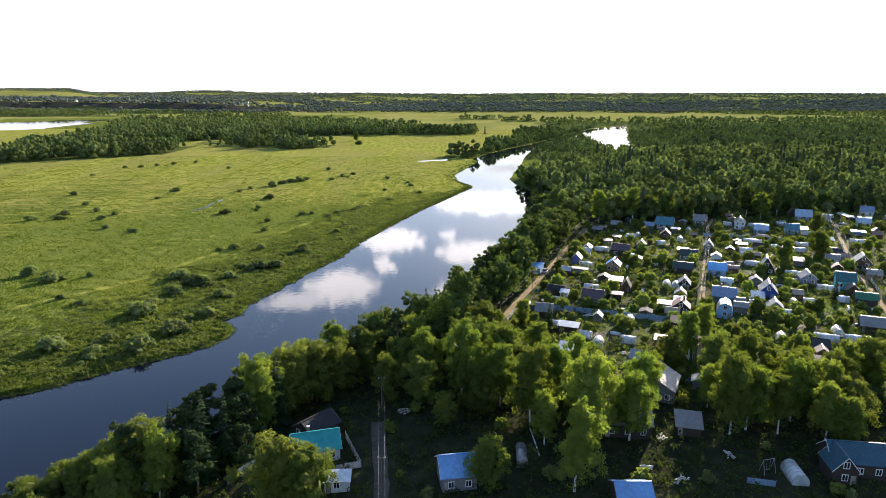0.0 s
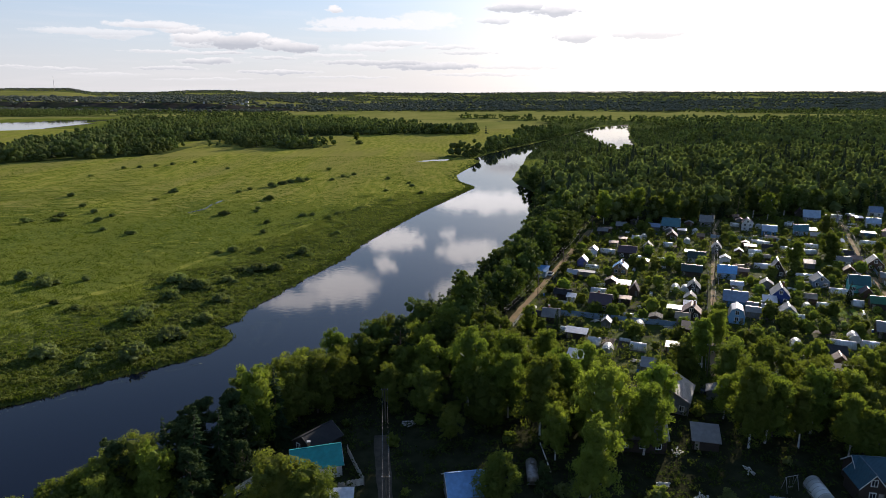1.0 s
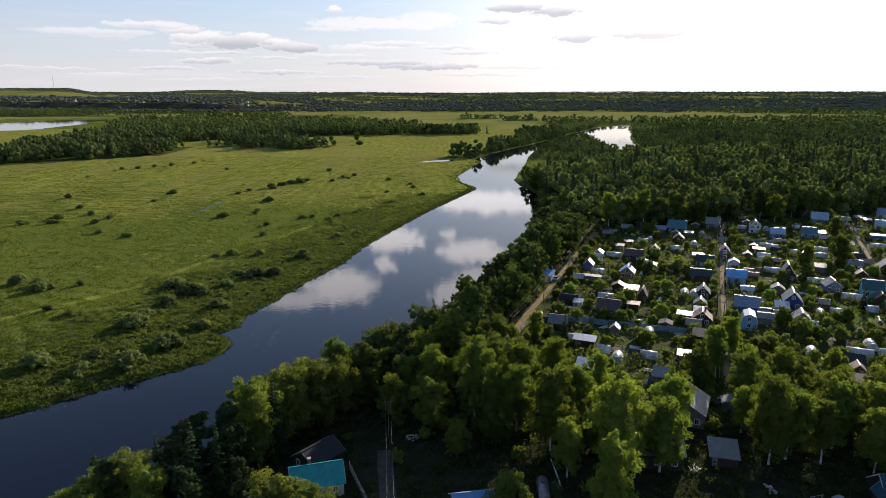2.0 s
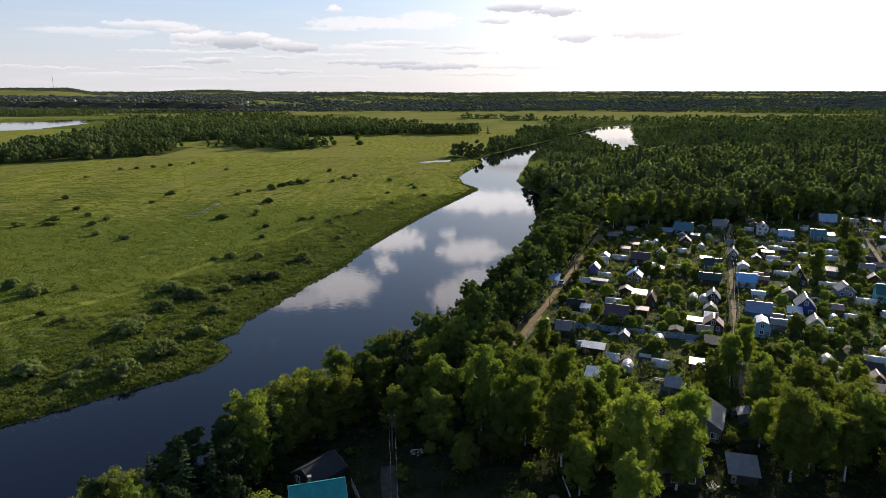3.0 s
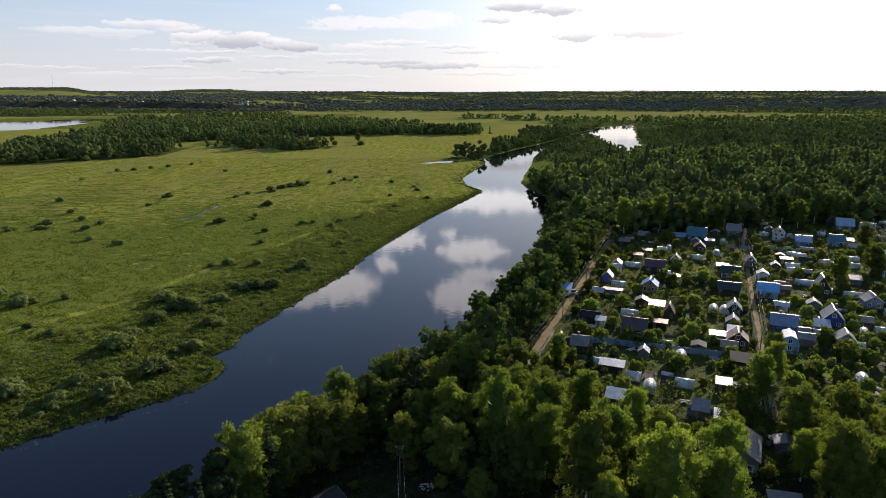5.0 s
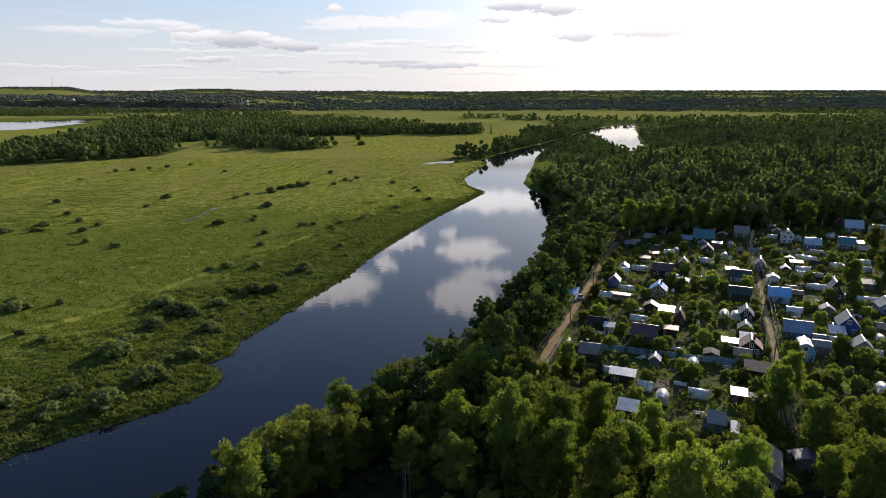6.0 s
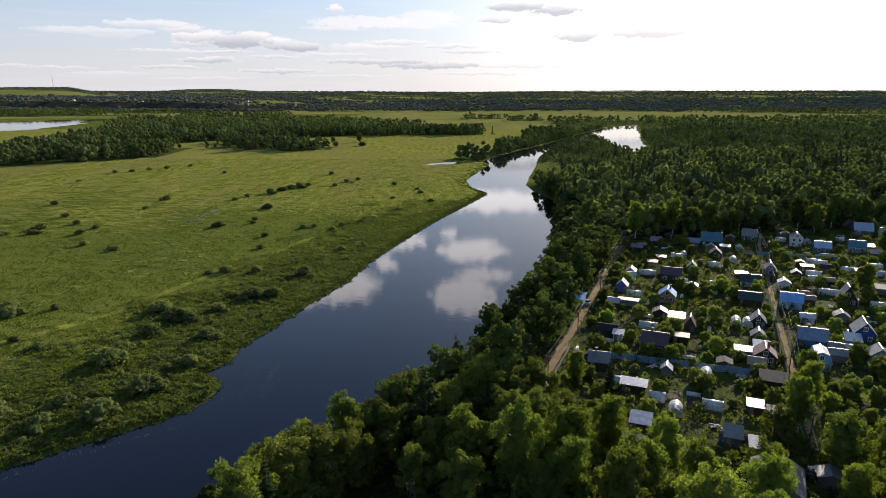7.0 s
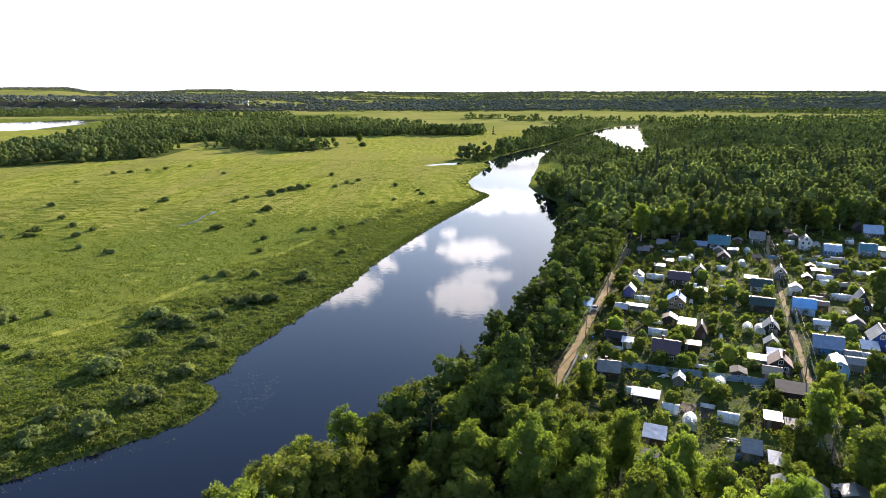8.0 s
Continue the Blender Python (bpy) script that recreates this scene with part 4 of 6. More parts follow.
    piece("door", [box(-0.42, -0.05, 0.05, 0.42, 0.02, min(1.95, h - 0.1))], M_PLANK, e, at=door_at)
    return e


def arch(r, y0, y1, t, sides=12, rise=1.0):
    """A half round shell along y."""
    pts = []
    for k in range(sides + 1):
        a = math.pi * k / sides
        pts.append((math.cos(a), math.sin(a) * rise))
    vs, fs = [], []
    for y in (y0, y1):
        for rr in (r, r - t):
            vs += [(c * rr, y, s * rr) for c, s in pts]
    n = sides + 1
    for k in range(sides):
        fs += [(k, k + 1, 2 * n + k + 1, 2 * n + k), (n + k + 1, n + k, 3 * n + k, 3 * n + k + 1), (k + 1, k, n + k, n + k + 1), (2 * n + k, 2 * n + k + 1, 3 * n + k + 1, 3 * n + k)]
    return np.array(vs, float), np.array(fs)


def greenhouse(x, y, length, along, yaw=-22.3, r=1.45):
    TAKEN.append((x, y, length * 0.55))
    e = thing("greenhouse", "arched greenhouse of pale translucent sheet over steel hoops", "greenhouse", pose(x, y, gz(x, y), 0, 0, yaw + (90 if along == "x" else 0)), "greenhouses in the gardens")
    b = length / 2
    piece("cover", [(lambda v, f: (v + [0, 0, 0.35], f))(*arch(r, -b, b, 0.03, 14, 1.2))], M_PLASTIC, e, shade=True)
    piece("base_frame", [box(-r - 0.03, -b, -0.2, -r + 0.06, b, 0.37), box(r - 0.06, -b, -0.2, r + 0.03, b, 0.37)], M_PLANK, e)
    for k in range(int(length) + 1):
        yy = -b + length * k / int(length)
        piece("hoop", [(lambda v, f: (v + [0, 0, 0.35], f))(*arch(r + 0.03, yy - 0.03, yy + 0.03, 0.03, 14, 1.2))], M_PIPE, e)
    for s in (-1, 1):
        pts = [(math.cos(math.pi * k / 10) * (r - 0.03), math.sin(math.pi * k / 10) * (r - 0.03) * 1.2 + 0.35) for k in range(11)]
        v, f = prism([(-(r - 0.03), -0.1), (r - 0.03, -0.1)] + pts, s * b - 0.03, s * b)
        o = new("end_wall", poly_mesh("end_wall", v, f, M_PLASTIC))
        o.parent = e
        piece("door", [box(-0.4, s * (b + 0.01) - 0.02, 0.0, 0.4, s * (b + 0.01) + 0.02, 1.8)], M_PLASTIC, e)
    return e


def fence(p, q, height, mat, label, gap=2.4, boards=False):
    p, q = Vector((*p, 0)), Vector((*q, 0))
    n = max(1, round((q - p).length / gap))
    turn = math.degrees(math.atan2(q.y - p.y, q.x - p.x))
    e = thing("fence", label, "fence", pose(p.x, p.y, gz(p.x, p.y), 0, 0, turn))
    step = (q - p).length / n
    z0 = gz(p.x, p.y)
    for i in range(n + 1):
        w = p.lerp(q, i / n)
        dz = gz(w.x, w.y) - z0
        o = new("post", POST)
        o.parent = e
        o.matrix_basis = Matrix.Translation((i * step, 0.06, dz)) @ Matrix.Diagonal((1, 1, height, 1))
        if i < n:
            key = (mat.name, round(step, 2), boards)
            if key not in PANELS:
                if boards:
                    # upright boards, each a little proud of the next
                    m = int(step / 0.15)
                    vs, fs = [], []
                    for k in range(m + 1):
                        x, o, top = step * k / m, 0.015 if k // 2 % 2 else -0.01, 1 - 0.06 * (k // 2 % 2)
                        vs += [(x, o - 0.012, 0.06), (x, o - 0.012, top), (x, o + 0.012, top), (x, o + 0.012, 0.06)]
                        if k < m:
                            fs += [(4 * k + j, 4 * k + (j + 1) % 4, 4 * k + 4 + (j + 1) % 4, 4 * k + 4 + j) for j in range(4)]
                    fs += [(3, 2, 1, 0), (4 * m, 4 * m + 1, 4 * m + 2, 4 * m + 3)]
                    PANELS[key] = mesh_arrays("panel", vs, fs, [mat])
                else:
                    PANELS[key] = mesh_arrays("panel", *joined([box(0.02, -0.015, 0.05, step - 0.02, 0.015, 1)]), [mat])
            o = new("panel", PANELS[key])
            o.parent = e
            o.matrix_basis = Matrix.Translation((i * step, 0, dz)) @ Matrix.Diagonal((1, 1, height, 1))
    return e


PANELS = {}
POST = mesh_arrays("post", *box(-0.05, -0.05, -0.3, 0.05, 0.05, 1.06), [M_PLANK])


def car(x, y, turn, paint_mat, label):
    e = thing("car", label, "car", pose(x, y, gz(x, y), 0, 0, turn))
    bm = bmesh.new()
    bmesh.ops.create_cube(bm, size=1)
    for v in bm.verts:
        v.co = (v.co.x * 1.74, v.co.y * 4.2, v.co.z * 0.62 + 0.6)
    bmesh.ops.bevel(bm, geom=bm.edges[:], offset=0.14, segments=3, affect="EDGES")
    me = bpy.data.meshes.new("body")
    bm.to_mesh(me)
    me.materials.append(paint_mat)
    o = new("body", me)
    o.parent = e
    bm = bmesh.new()
    bmesh.ops.create_cube(bm, size=1)
    for v in bm.verts:
        t = v.co.z > 0
        v.co = (v.co.x * (1.25 if t else 1.6), v.co.y * (1.5 if t else 2.5) - 0.2, 1.42 if t else 0.88)
    bmesh.ops.bevel(bm, geom=bm.edges[:], offset=0.08, segments=2, affect="EDGES")
    me = bpy.data.meshes.new("cabin_glass")
    bm.to_mesh(me)
    me.materials.append(M_GLASS)
    o = new("cabin_glass", me)
    o.parent = e
    piece("roof_panel", [box(-0.56, -0.85, 1.405, 0.56, 0.5, 1.44)], paint_mat, e)
    for sx in (-1, 1):
        for sy in (-1.28, 1.28):
            v, f = tube([(sx * 0.72, sy, 0.32), (sx * 0.9, sy, 0.32)], [0.32, 0.32], 14)
            wv, wf = tube([(sx * 0.9, sy, 0.32), (sx * 0.905, sy, 0.32)], [0.32, 0.01], 14)
            wh = piece("wheel", [(v, f), (wv, wf)], M_RUBBER, e)
            piece("rim", [tube([(sx * 0.89, sy, 0.32), (sx * 0.915, sy, 0.32), (sx * 0.918, sy, 0.32)], [0.2, 0.2, 0.01], 12)], M_PIPE, wh)
        piece("headlight", [box(sx * 0.6 - 0.16, 2.06, 0.62, sx * 0.6 + 0.16, 2.11, 0.78)], M_TRIM, e)
    return e


# ---- gardens: shrubs, fruit trees, beds ----
def shrub_mesh(name, seed, w, h, clumps, per, size, mat):
    rng = np.random.RandomState(seed)
    c, r = [], []
    for i in range(clumps):
        # clumps over an uneven dome
        a, k = i * 2.4 + rng.uniform(-0.4, 0.4), ((i + 0.5) / clumps) ** 0.5
        lobe = 1 + 0.2 * math.sin(3 * a + seed)
        c.append([math.cos(a) * k * w * 0.4 * lobe, math.sin(a) * k * w * 0.4 * lobe, h * (0.82 * math.sqrt(1.03 - k * k) + 0.1) * rng.uniform(0.75, 1.05)])
        r.append(0.14 * w * rng.uniform(0.7, 1.3))
    stems = [tube([(0, 0, -0.1), (x * 0.5, y * 0.5, z * 0.55), (x, y, z)], [0.05, 0.035, 0.015], 4) for x, y, z in c[:5]]
    v, f = leaves(rng, c, r, per, size, 0.8)
    core = [(np.array(p) * [1, 1, 0.9] + ICO_V * q * rng.uniform(0.6, 0.95, (12, 1)) * [1, 1, 0.8], ICO_F) for p, q in zip(c[::2], r[::2])]
    core.append((np.array([0, 0, h * 0.36]) + ICO_V * rng.uniform(0.85, 1.05, (12, 1)) * [0.4 * w, 0.4 * w, 0.44 * h], ICO_F))
    return mesh_arrays(name + "_stems", *joined(stems), [M_BARK]), mesh_arrays(name + "_leaves", *joined([(v, triangles(f))] + core), [mat])


def shrub(kind, label, category, meshes, group):
    e = new(kind)
    tagged(e, label, category, group)
    for n, me in zip(("stem", "foliage"), meshes):
        o = new(n, me)
        o.parent = e
    return e


BUSH = [shrub("bush", "leafy green garden bush", "bush", shrub_mesh("bush", 40 + i, 2.4, 1.9, 12, 16, 0.3, m), "garden bushes") for i, m in enumerate((M_ALDER, M_BIRCH, M_WILLOW))]
APPLE = [shrub("fruit_tree", "small round-crowned fruit tree in a garden", "tree", shrub_mesh("fruit", 50 + i, 4.4, 4.4, 26, 22, 0.34, m), "fruit trees") for i, m in enumerate((M_ALDER, M_BIRCH))]
WILLOW = [shrub("willow_bush", "low rounded willow bush on the meadow", "bush", shrub_mesh("willow", 60 + i, 5.0, 2.2 + 0.35 * i, 34, 18, 0.34, m), "willow bushes on the meadow") for i, m in enumerate((M_WILLOW, M_WILLOW, M_WILLOW))]


def put(src, x, y, s=1.0, turn=0.0, sink=0.05):
    return copy_thing(src, pose(x, y, gz(x, y) - sink, 0, 0, turn) @ Matrix.Diagonal((s, s, s, 1)))


rngv = random.Random(5)
MEADOW_NEAR = [(-141, 204, 1.1), (-145, 211, 0.9), (-154, 213, 1.0), (-95, 210, 1.2), (-88, 202, 1.2), (-83, 202, 1.1), (-91, 169, 1.3), (-75, 154, 1.2), (-79, 141, 1.2), (-90, 138, 1.0), (-103, 141, 1.2),
               (-130, 211, 0.6), (-115, 178, 0.7), (-125, 183, 0.6), (-89, 190, 0.9), (-76, 224, 0.8), (-72, 188, 0.9), (-70, 169, 0.8), (-77, 211, 0.8), (-91, 176, 1.0), (-90, 147, 0.8), (-69, 224, 1.2), (-63, 226, 1.0)]
MEADOW_MID = [(-150, 289, 1.0), (-121, 339, 1.2), (-109, 390, 1.2), (-89, 255, 1.1), (-95, 252, 0.6), (-77, 255, 0.9), (-76, 337, 1.0), (-71, 339, 0.7), (-58, 252, 1.2), (-54, 248, 0.8), (-57, 341, 0.9), (-60, 331, 0.6),
              (-48, 352, 0.8), (-47, 357, 0.8), (-31, 385, 0.8), (-37, 428, 0.7), (-183, 335, 0.9), (-210, 332, 1.1), (-207, 321, 1.0), (-221, 318, 1.2), (-215, 363, 0.8), (-107, 357, 0.8), (-106, 348, 0.6), (-91, 317, 0.8),
              (-86, 293, 0.8), (-40, 299, 0.6), (-49, 290, 0.7)]
MEADOW_FAR = [(-20, 451, 1.0), (-12, 417, 0.8), (-41, 492, 0.9), (-139, 423, 1.1), (-135, 435, 0.8), (-185, 425, 1.3), (-183, 390, 0.9), (-245, 404, 1.3), (-123, 448, 1.4), (-117, 459, 1.4), (-113, 467, 1.4), (-108, 473, 1.5),
              (-104, 482, 1.2), (-84, 482, 0.9), (-79, 504, 1.0), (-72, 518, 1.0), (-74, 498, 0.8), (-99, 551, 1.0), (-290, 510, 0.9), (-192, 559, 0.9), (-288, 562, 1.0), (-277, 570, 1.0), (-254, 588, 1.0), (-266, 579, 1.0),
              (-240, 607, 0.9), (-107, 827, 2.2), (-359, 641, 1.6), (-23, 468, 0.8)]
for group in (MEADOW_NEAR, MEADOW_MID, MEADOW_FAR):
    for i, (x, y, s) in enumerate(group):
        s *= 1.25 if y < 240 else 1.0
        put(WILLOW[i % 3], x, y, s * rngv.uniform(0.9, 1.15), rngv.uniform(0, 360), 0.15)
        if s > 0.95 and y < 500:
            put(WILLOW[(i + 1) % 3], x + rngv.uniform(-4, 4), y + rngv.uniform(-3, 3), s * 0.6, rngv.uniform(0, 360), 0.15)
plant("alder", 0, -120, 895, 0.85)
for i in range(70):
    y = rngv.uniform(120, 330)
    x = float(np.interp(y, [p[1] for p in LEFT_BANK[2:17]], [p[0] for p in LEFT_BANK[2:17]])) - rngv.uniform(7, 40)
    if abs(x) < 0.72 * y + 10:
        put(WILLOW[i % 3], x, y, rngv.uniform(0.22, 0.5), rngv.uniform(0, 360), 0.1)

# ---- foreground trees: place, height of the top, kind ----
for i, (k, x, y, top) in enumerate([
        ("birch", -32.6, 95.8, 18.4), ("pine", -39.5, 98, 13), ("alder", -27.3, 106.8, 16.6), ("alder", -24, 111, 16.1), ("birch", -20.8, 122, 16), ("alder", -11.6, 130.2, 15.8), ("alder", -14, 121, 15),
        ("alder", -1.8, 127, 15.4), ("alder", 4.2, 135, 18.3), ("birch", 8.9, 110, 20.2), ("birch", 18.4, 112.7, 19.6), ("birch", 35.8, 113, 16.8), ("birch", 32.9, 88.5, 22.5), ("birch", 22.4, 95.4, 21.0),
        ("birch", 26.8, 73.1, 20.5), ("birch", 49.1, 106.5, 15.5), ("birch", 40.8, 89.5, 19), ("birch", 67.6, 129.8, 16.5), ("birch", 74.6, 139.4, 15.0), ("birch", 72.6, 109.4, 18.7), ("birch", 64.2, 98.5, 18.5),
        ("birch", 61.4, 92, 20.9), ("birch", 65.4, 93.5, 18.5), ("alder", -21.8, 71.2, 15.8), ("alder", -17.6, 70.6, 14.6), ("alder", -56.3, 76, 9.5), ("alder", 12.0, 74.5, 13.2), ("spruce", -38.7, 80.2, 19.5),
        ("spruce", -29.4, 97.2, 19.4)]):
    src = TREES[k][i % len(TREES[k])]
    s = (top - gz(x, y)) / HEIGHTS[k][i % len(TREES[k])]
    put(src, x, y, s, i * 67)
for i, (k, x, y, top) in enumerate([
        ("alder", 16.3, 136, 16), ("birch", 27.5, 153, 11.5), ("spruce", 35, 149.5, 13), ("alder", 80, 101, 17), ("alder", 90, 106, 15.5), ("birch", 97, 113, 15), ("alder", 86, 94, 15), ("birch", 99, 97, 17), ("birch", 78, 88, 17),
        ("alder", -5, 118, 14), ("birch", 1, 115, 17), ("alder", 14, 122, 16), ("birch", 27, 120, 17), ("birch", 28, 103, 19), ("alder", 12, 100, 15), ("spruce", -45, 84, 15), ("pine", -44, 92, 14),
        ("alder", -50, 72, 12), ("alder", -62, 68, 10), ("spruce", -53, 82, 12),  ("alder", 79, 116, 15), ("birch", 89, 120, 14), ("birch", 108, 108, 16), ("alder", 118, 100, 15),
        ("alder", -33, 112, 13), ("alder", -19, 114, 14), ("birch", 8, 122, 17), ("pine", -35, 88, 15), ("alder", -68, 58, 10), ("alder", 20, 128, 14), ("spruce", 70, 101, 17), ("alder", 5, 95, 11), ("alder", 31, 98, 15), ("pine", -41, 88, 17), ("alder", -47, 79, 14), ("birch", -44, 74, 15), ("alder", -55, 69, 11), ("pine", -50, 77, 15), ("alder", -59, 62, 10),
        ("alder", -36, 103, 13), ("birch", -28, 115, 14), ("alder", 68, 116, 15), ("birch", 46, 99, 18), ("birch", 37, 102, 18), ("alder", 60, 122, 13), ("birch", 17, 104, 18), ("alder", 83, 109, 15), ("birch", 71, 92, 17), ("birch", 61.5, 103, 14), ("birch", 81, 87, 15), ("birch", 95, 90, 16), ("alder", 105, 118, 14),
        ("pine", -37, 93, 16), ("pine", -42, 83, 15), ("pine", -33, 90, 15), ("spruce", -36, 84, 17), ("pine", -38, 76, 14), ("pine", -45, 88, 13), ("spruce", -34, 97, 15), ("pine", -31, 82, 12), ("alder", -53, 76, 12), ("alder", -49, 68, 12), ("birch", -60, 72, 10),
        ("spruce", 30, 79, 13), ("pine", 20, 76, 11), ("spruce", 13.5, 77, 11), ("birch", 24, 88, 15), ("pine", 68, 96, 18), ("birch", 76, 97, 18), ("alder", 0, 106, 14), ("alder", -8, 110, 13), ("birch", 84, 98, 17)]):
    n = len(TREES[k])
    put(TREES[k][i % n], x, y, (top - gz(x, y)) / HEIGHTS[k][i % n], i * 131)
# the wooded bank between the river and the first lane
placed = [(-1.8, 127), (4.2, 135), (16.3, 136)]
for i in range(1800):
    y = rngv.uniform(124, 300)
    x = rngv.uniform(float(np.interp(y, [126, 160, 195, 240, 310], [-24, -4, 12, 30, 48])) + 3, float(np.interp(y, [135, 179, 230, 291], [12, 30.5, 51.4, 76])) - 3.5)
    if any((x - a) ** 2 + (y - b) ** 2 < 5.0 ** 2 for a, b in placed) or (abs(x - 40) < 7 and abs(y - 210) < 9):
        continue
    placed.append((x, y))
    k = rngv.choice(["alder", "alder", "alder", "birch", "pine", "pine", "spruce"])
    edge = x - float(np.interp(y, [126, 160, 195, 240, 310], [-24, -4, 12, 30, 48]))
    s = rngv.uniform(0.85, 1.18) * (0.58 if edge < 5 else 0.84 if edge < 10 else 1.0)
    put(BANK_TREES[k][rngv.randrange(len(TREES[k]))], x, y, s * (0.85 if k in ("spruce", "pine") else 1), rngv.uniform(0, 360))
# alders and pines close to the water, further up the right bank
for i in range(46):
    y = 296 + 150 * (i + rngv.random()) / 46
    x = float(np.interp(y, [240, 310, 390, 422, 464], [30, 48, 64, 69, 61])) + rngv.uniform(2.0, 7.0)
    k = rngv.choice(["alder", "alder", "birch", "pine"])
    put(BANK_TREES[k][rngv.randrange(len(TREES[k]))], x, y, rngv.uniform(0.6, 0.95), rngv.uniform(0, 360))
# the first of each kind joins the wood behind the gardens
for i, src in enumerate([t for ts in (*TREES.values(), *BANK_TREES.values()) for t in ts]):
    x, y = 86 + 9.5 * i, 305 + 2.0 * i
    src.matrix_basis = pose(x, y, gz(x, y), 0, 0, i * 40)
for i, src in enumerate(BUSH + APPLE):
    x, y = 96 + 9 * i, 296 + 2 * i
    src.matrix_basis = pose(x, y, gz(x, y), 0, 0, i * 40)
for i, src in enumerate(WILLOW):
    x, y = -170 - 14 * i, 300 + 22 * i
    src.matrix_basis = pose(x, y, gz(x, y) - 0.1, 0, 0, i * 40)

# ---- houses and sheds of the gardens ----
house(66.7, 243.7, 3.3, 3.3, 2.0, 1.2, "y", "paleblue", "light", "small pale blue garden house with a light metal roof", "")
house(58.3, 225.1, 3.7, 3.7, 2.3, 1.8, "y", "violet", "light", "violet-blue garden house with a light gable roof", "")
house(50.9, 208.2, 3.3, 3.0, 2.0, 1.1, "x", "dark", "light", "dark cabin with a bright metal roof", "")
house(56.2, 209.9, 5.9, 2.2, 1.9, 0.4, "shed", "grey", "grey", "long low grey shed", "")
house(79.4, 237.6, 6.7, 5.2, 2.8, 2.1, "x", "dark", "plum", "dark timber house with a plum-brown roof", "")
house(70.1, 214.1, 5.2, 5.2, 2.6, 2.1, "y", "tan", "blue", "tan house with a blue metal gable roof", "chimney")
house(52.9, 173.3, 6.3, 5.9, 2.8, 2.4, "x", "dark", "plum", "large dark brown house with a brown roof", "chimney")
house(65.2, 191.8, 4.1, 4.4, 3.0, 1.3, "shed", "brown", "light", "brown shed with a shining white roof", "")
house(67.9, 188.3, 3.0, 3.3, 1.9, 2.6, "y", "brown", "plum", "steep gabled brown hut with a plum roof", "")
house(35.7, 163.3, 4.8, 4.1, 2.1, 1.9, "x2", "dark", "slate", "dark house with a pale corrugated slate roof", "chimney")
house(51.0, 158.4, 2.5, 2.4, 1.9, 1.0, "y", "grey", "light", "small shed with a bright gable roof", "")
house(40.6, 150.1, 5.5, 2.6, 1.9, 0.6, "shed", "dark", "light", "long dark shed with a bright roof edge", "")
house(89.0, 191.4, 4.1, 4.1, 2.1, 2.2, "y", "dark", "slate", "dark gabled house with a grey roof", "window")
house(83.5, 179.7, 3.7, 3.3, 2.0, 1.6, "y", "grey", "slate", "grey gabled garden shed", "")
house(78.7, 166.3, 5.2, 4.8, 2.3, 2.2, "y", "dark", "rust", "dark timber house with a rusty corrugated roof", "chimney")
house(75.1, 169.6, 4.4, 3.0, 1.9, 0.6, "shed", "grey", "paleblue", "lean-to with a pale blue metal roof", "")
house(73.9, 151.0, 6.7, 4.4, 2.6, 0.8, "shed", "dark", "dark", "large dark flat-roofed shed", "")
house(66.6, 135.1, 4.4, 3.3, 2.1, 0.6, "shed", "tan", "tanroof", "tan shed with a flat felt roof", "")
house(107.6, 208.3, 6.1, 4.8, 2.5, 2.2, "x", "paleblue", "blue", "pale blue house with a bright blue metal roof", "")
house(114.7, 226.3, 3.7, 3.3, 3.0, 1.0, "y", "white", "light", "white garden house with a light roof", "")
house(105.3, 230.9, 6.3, 3.7, 2.0, 2.1, "x", "white", "darkgreen", "long house with a dark green roof and pale front", "")
house(95.6, 210.4, 6.7, 4.1, 2.3, 1.9, "x", "dark", "darkgreen", "dark house with a dark green roof", "")
house(119.2, 245.1, 3.7, 4.4, 2.8, 2.2, "y", "grey", "slate", "grey gabled house with a pale slate roof", "window")
house(115.8, 290.9, 8.1, 5.9, 2.6, 3.4, "x", "dark", "teal2", "large dark house with a blue-green roof", "window")
house(137.0, 300.2, 5.9, 5.2, 2.8, 2.7, "x", "grey", "slate", "grey house with a broad grey roof", "window")
house(152.9, 289.7, 4.8, 5.2, 4.1, 2.1, "y", "white", "plum", "white two-storey house with timber gable", "window")
house(158.2, 278.8, 5.9, 5.2, 2.6, 2.2, "x", "blue2", "lightblue", "blue house with a pale metal roof", "window")
house(173.5, 279.4, 5.9, 4.4, 2.6, 2.4, "x", "paleblue", "teal2", "pale house with a blue-green roof", "window")
house(197.6, 313.3, 7.4, 5.9, 2.6, 3.2, "x", "grey", "lightblue", "house with a large grey-blue roof", "window")
house(196.5, 322.4, 4.4, 4.4, 2.5, 2.8, "y", "dark", "plum", "dark gabled house under the trees", "")
house(116.0, 195.6, 4.1, 3.3, 1.9, 1.3, "y", "grey", "slate", "low shed with a pale gable roof", "")
house(112.8, 180.6, 5.3, 5.9, 3.0, 2.9, "y", "blue", "slate", "blue timber house with white windows and a grey gable roof", "window chimney")
house(90.9, 163.0, 4.4, 5.2, 2.5, 2.4, "mansard", "lightblue", "light", "light blue house with a white mansard roof", "window")
house(96.6, 176.8, 6.7, 4.4, 2.3, 2.6, "x", "blue2", "greyblue", "house with a broad blue-grey metal roof", "chimney")
house(97.7, 166.9, 3.7, 3.0, 2.0, 1.1, "x", "grey", "slate", "grey shed beside the blue house", "")
house(105.2, 194.5, 3.7, 3.0, 1.9, 0.8, "x", "white", "light", "white garden shed with light roof", "")
house(135.4, 197.4, 5.2, 4.8, 2.6, 2.1, "y2", "greyblue", "slate", "grey-blue house with a slate gable roof", "window")
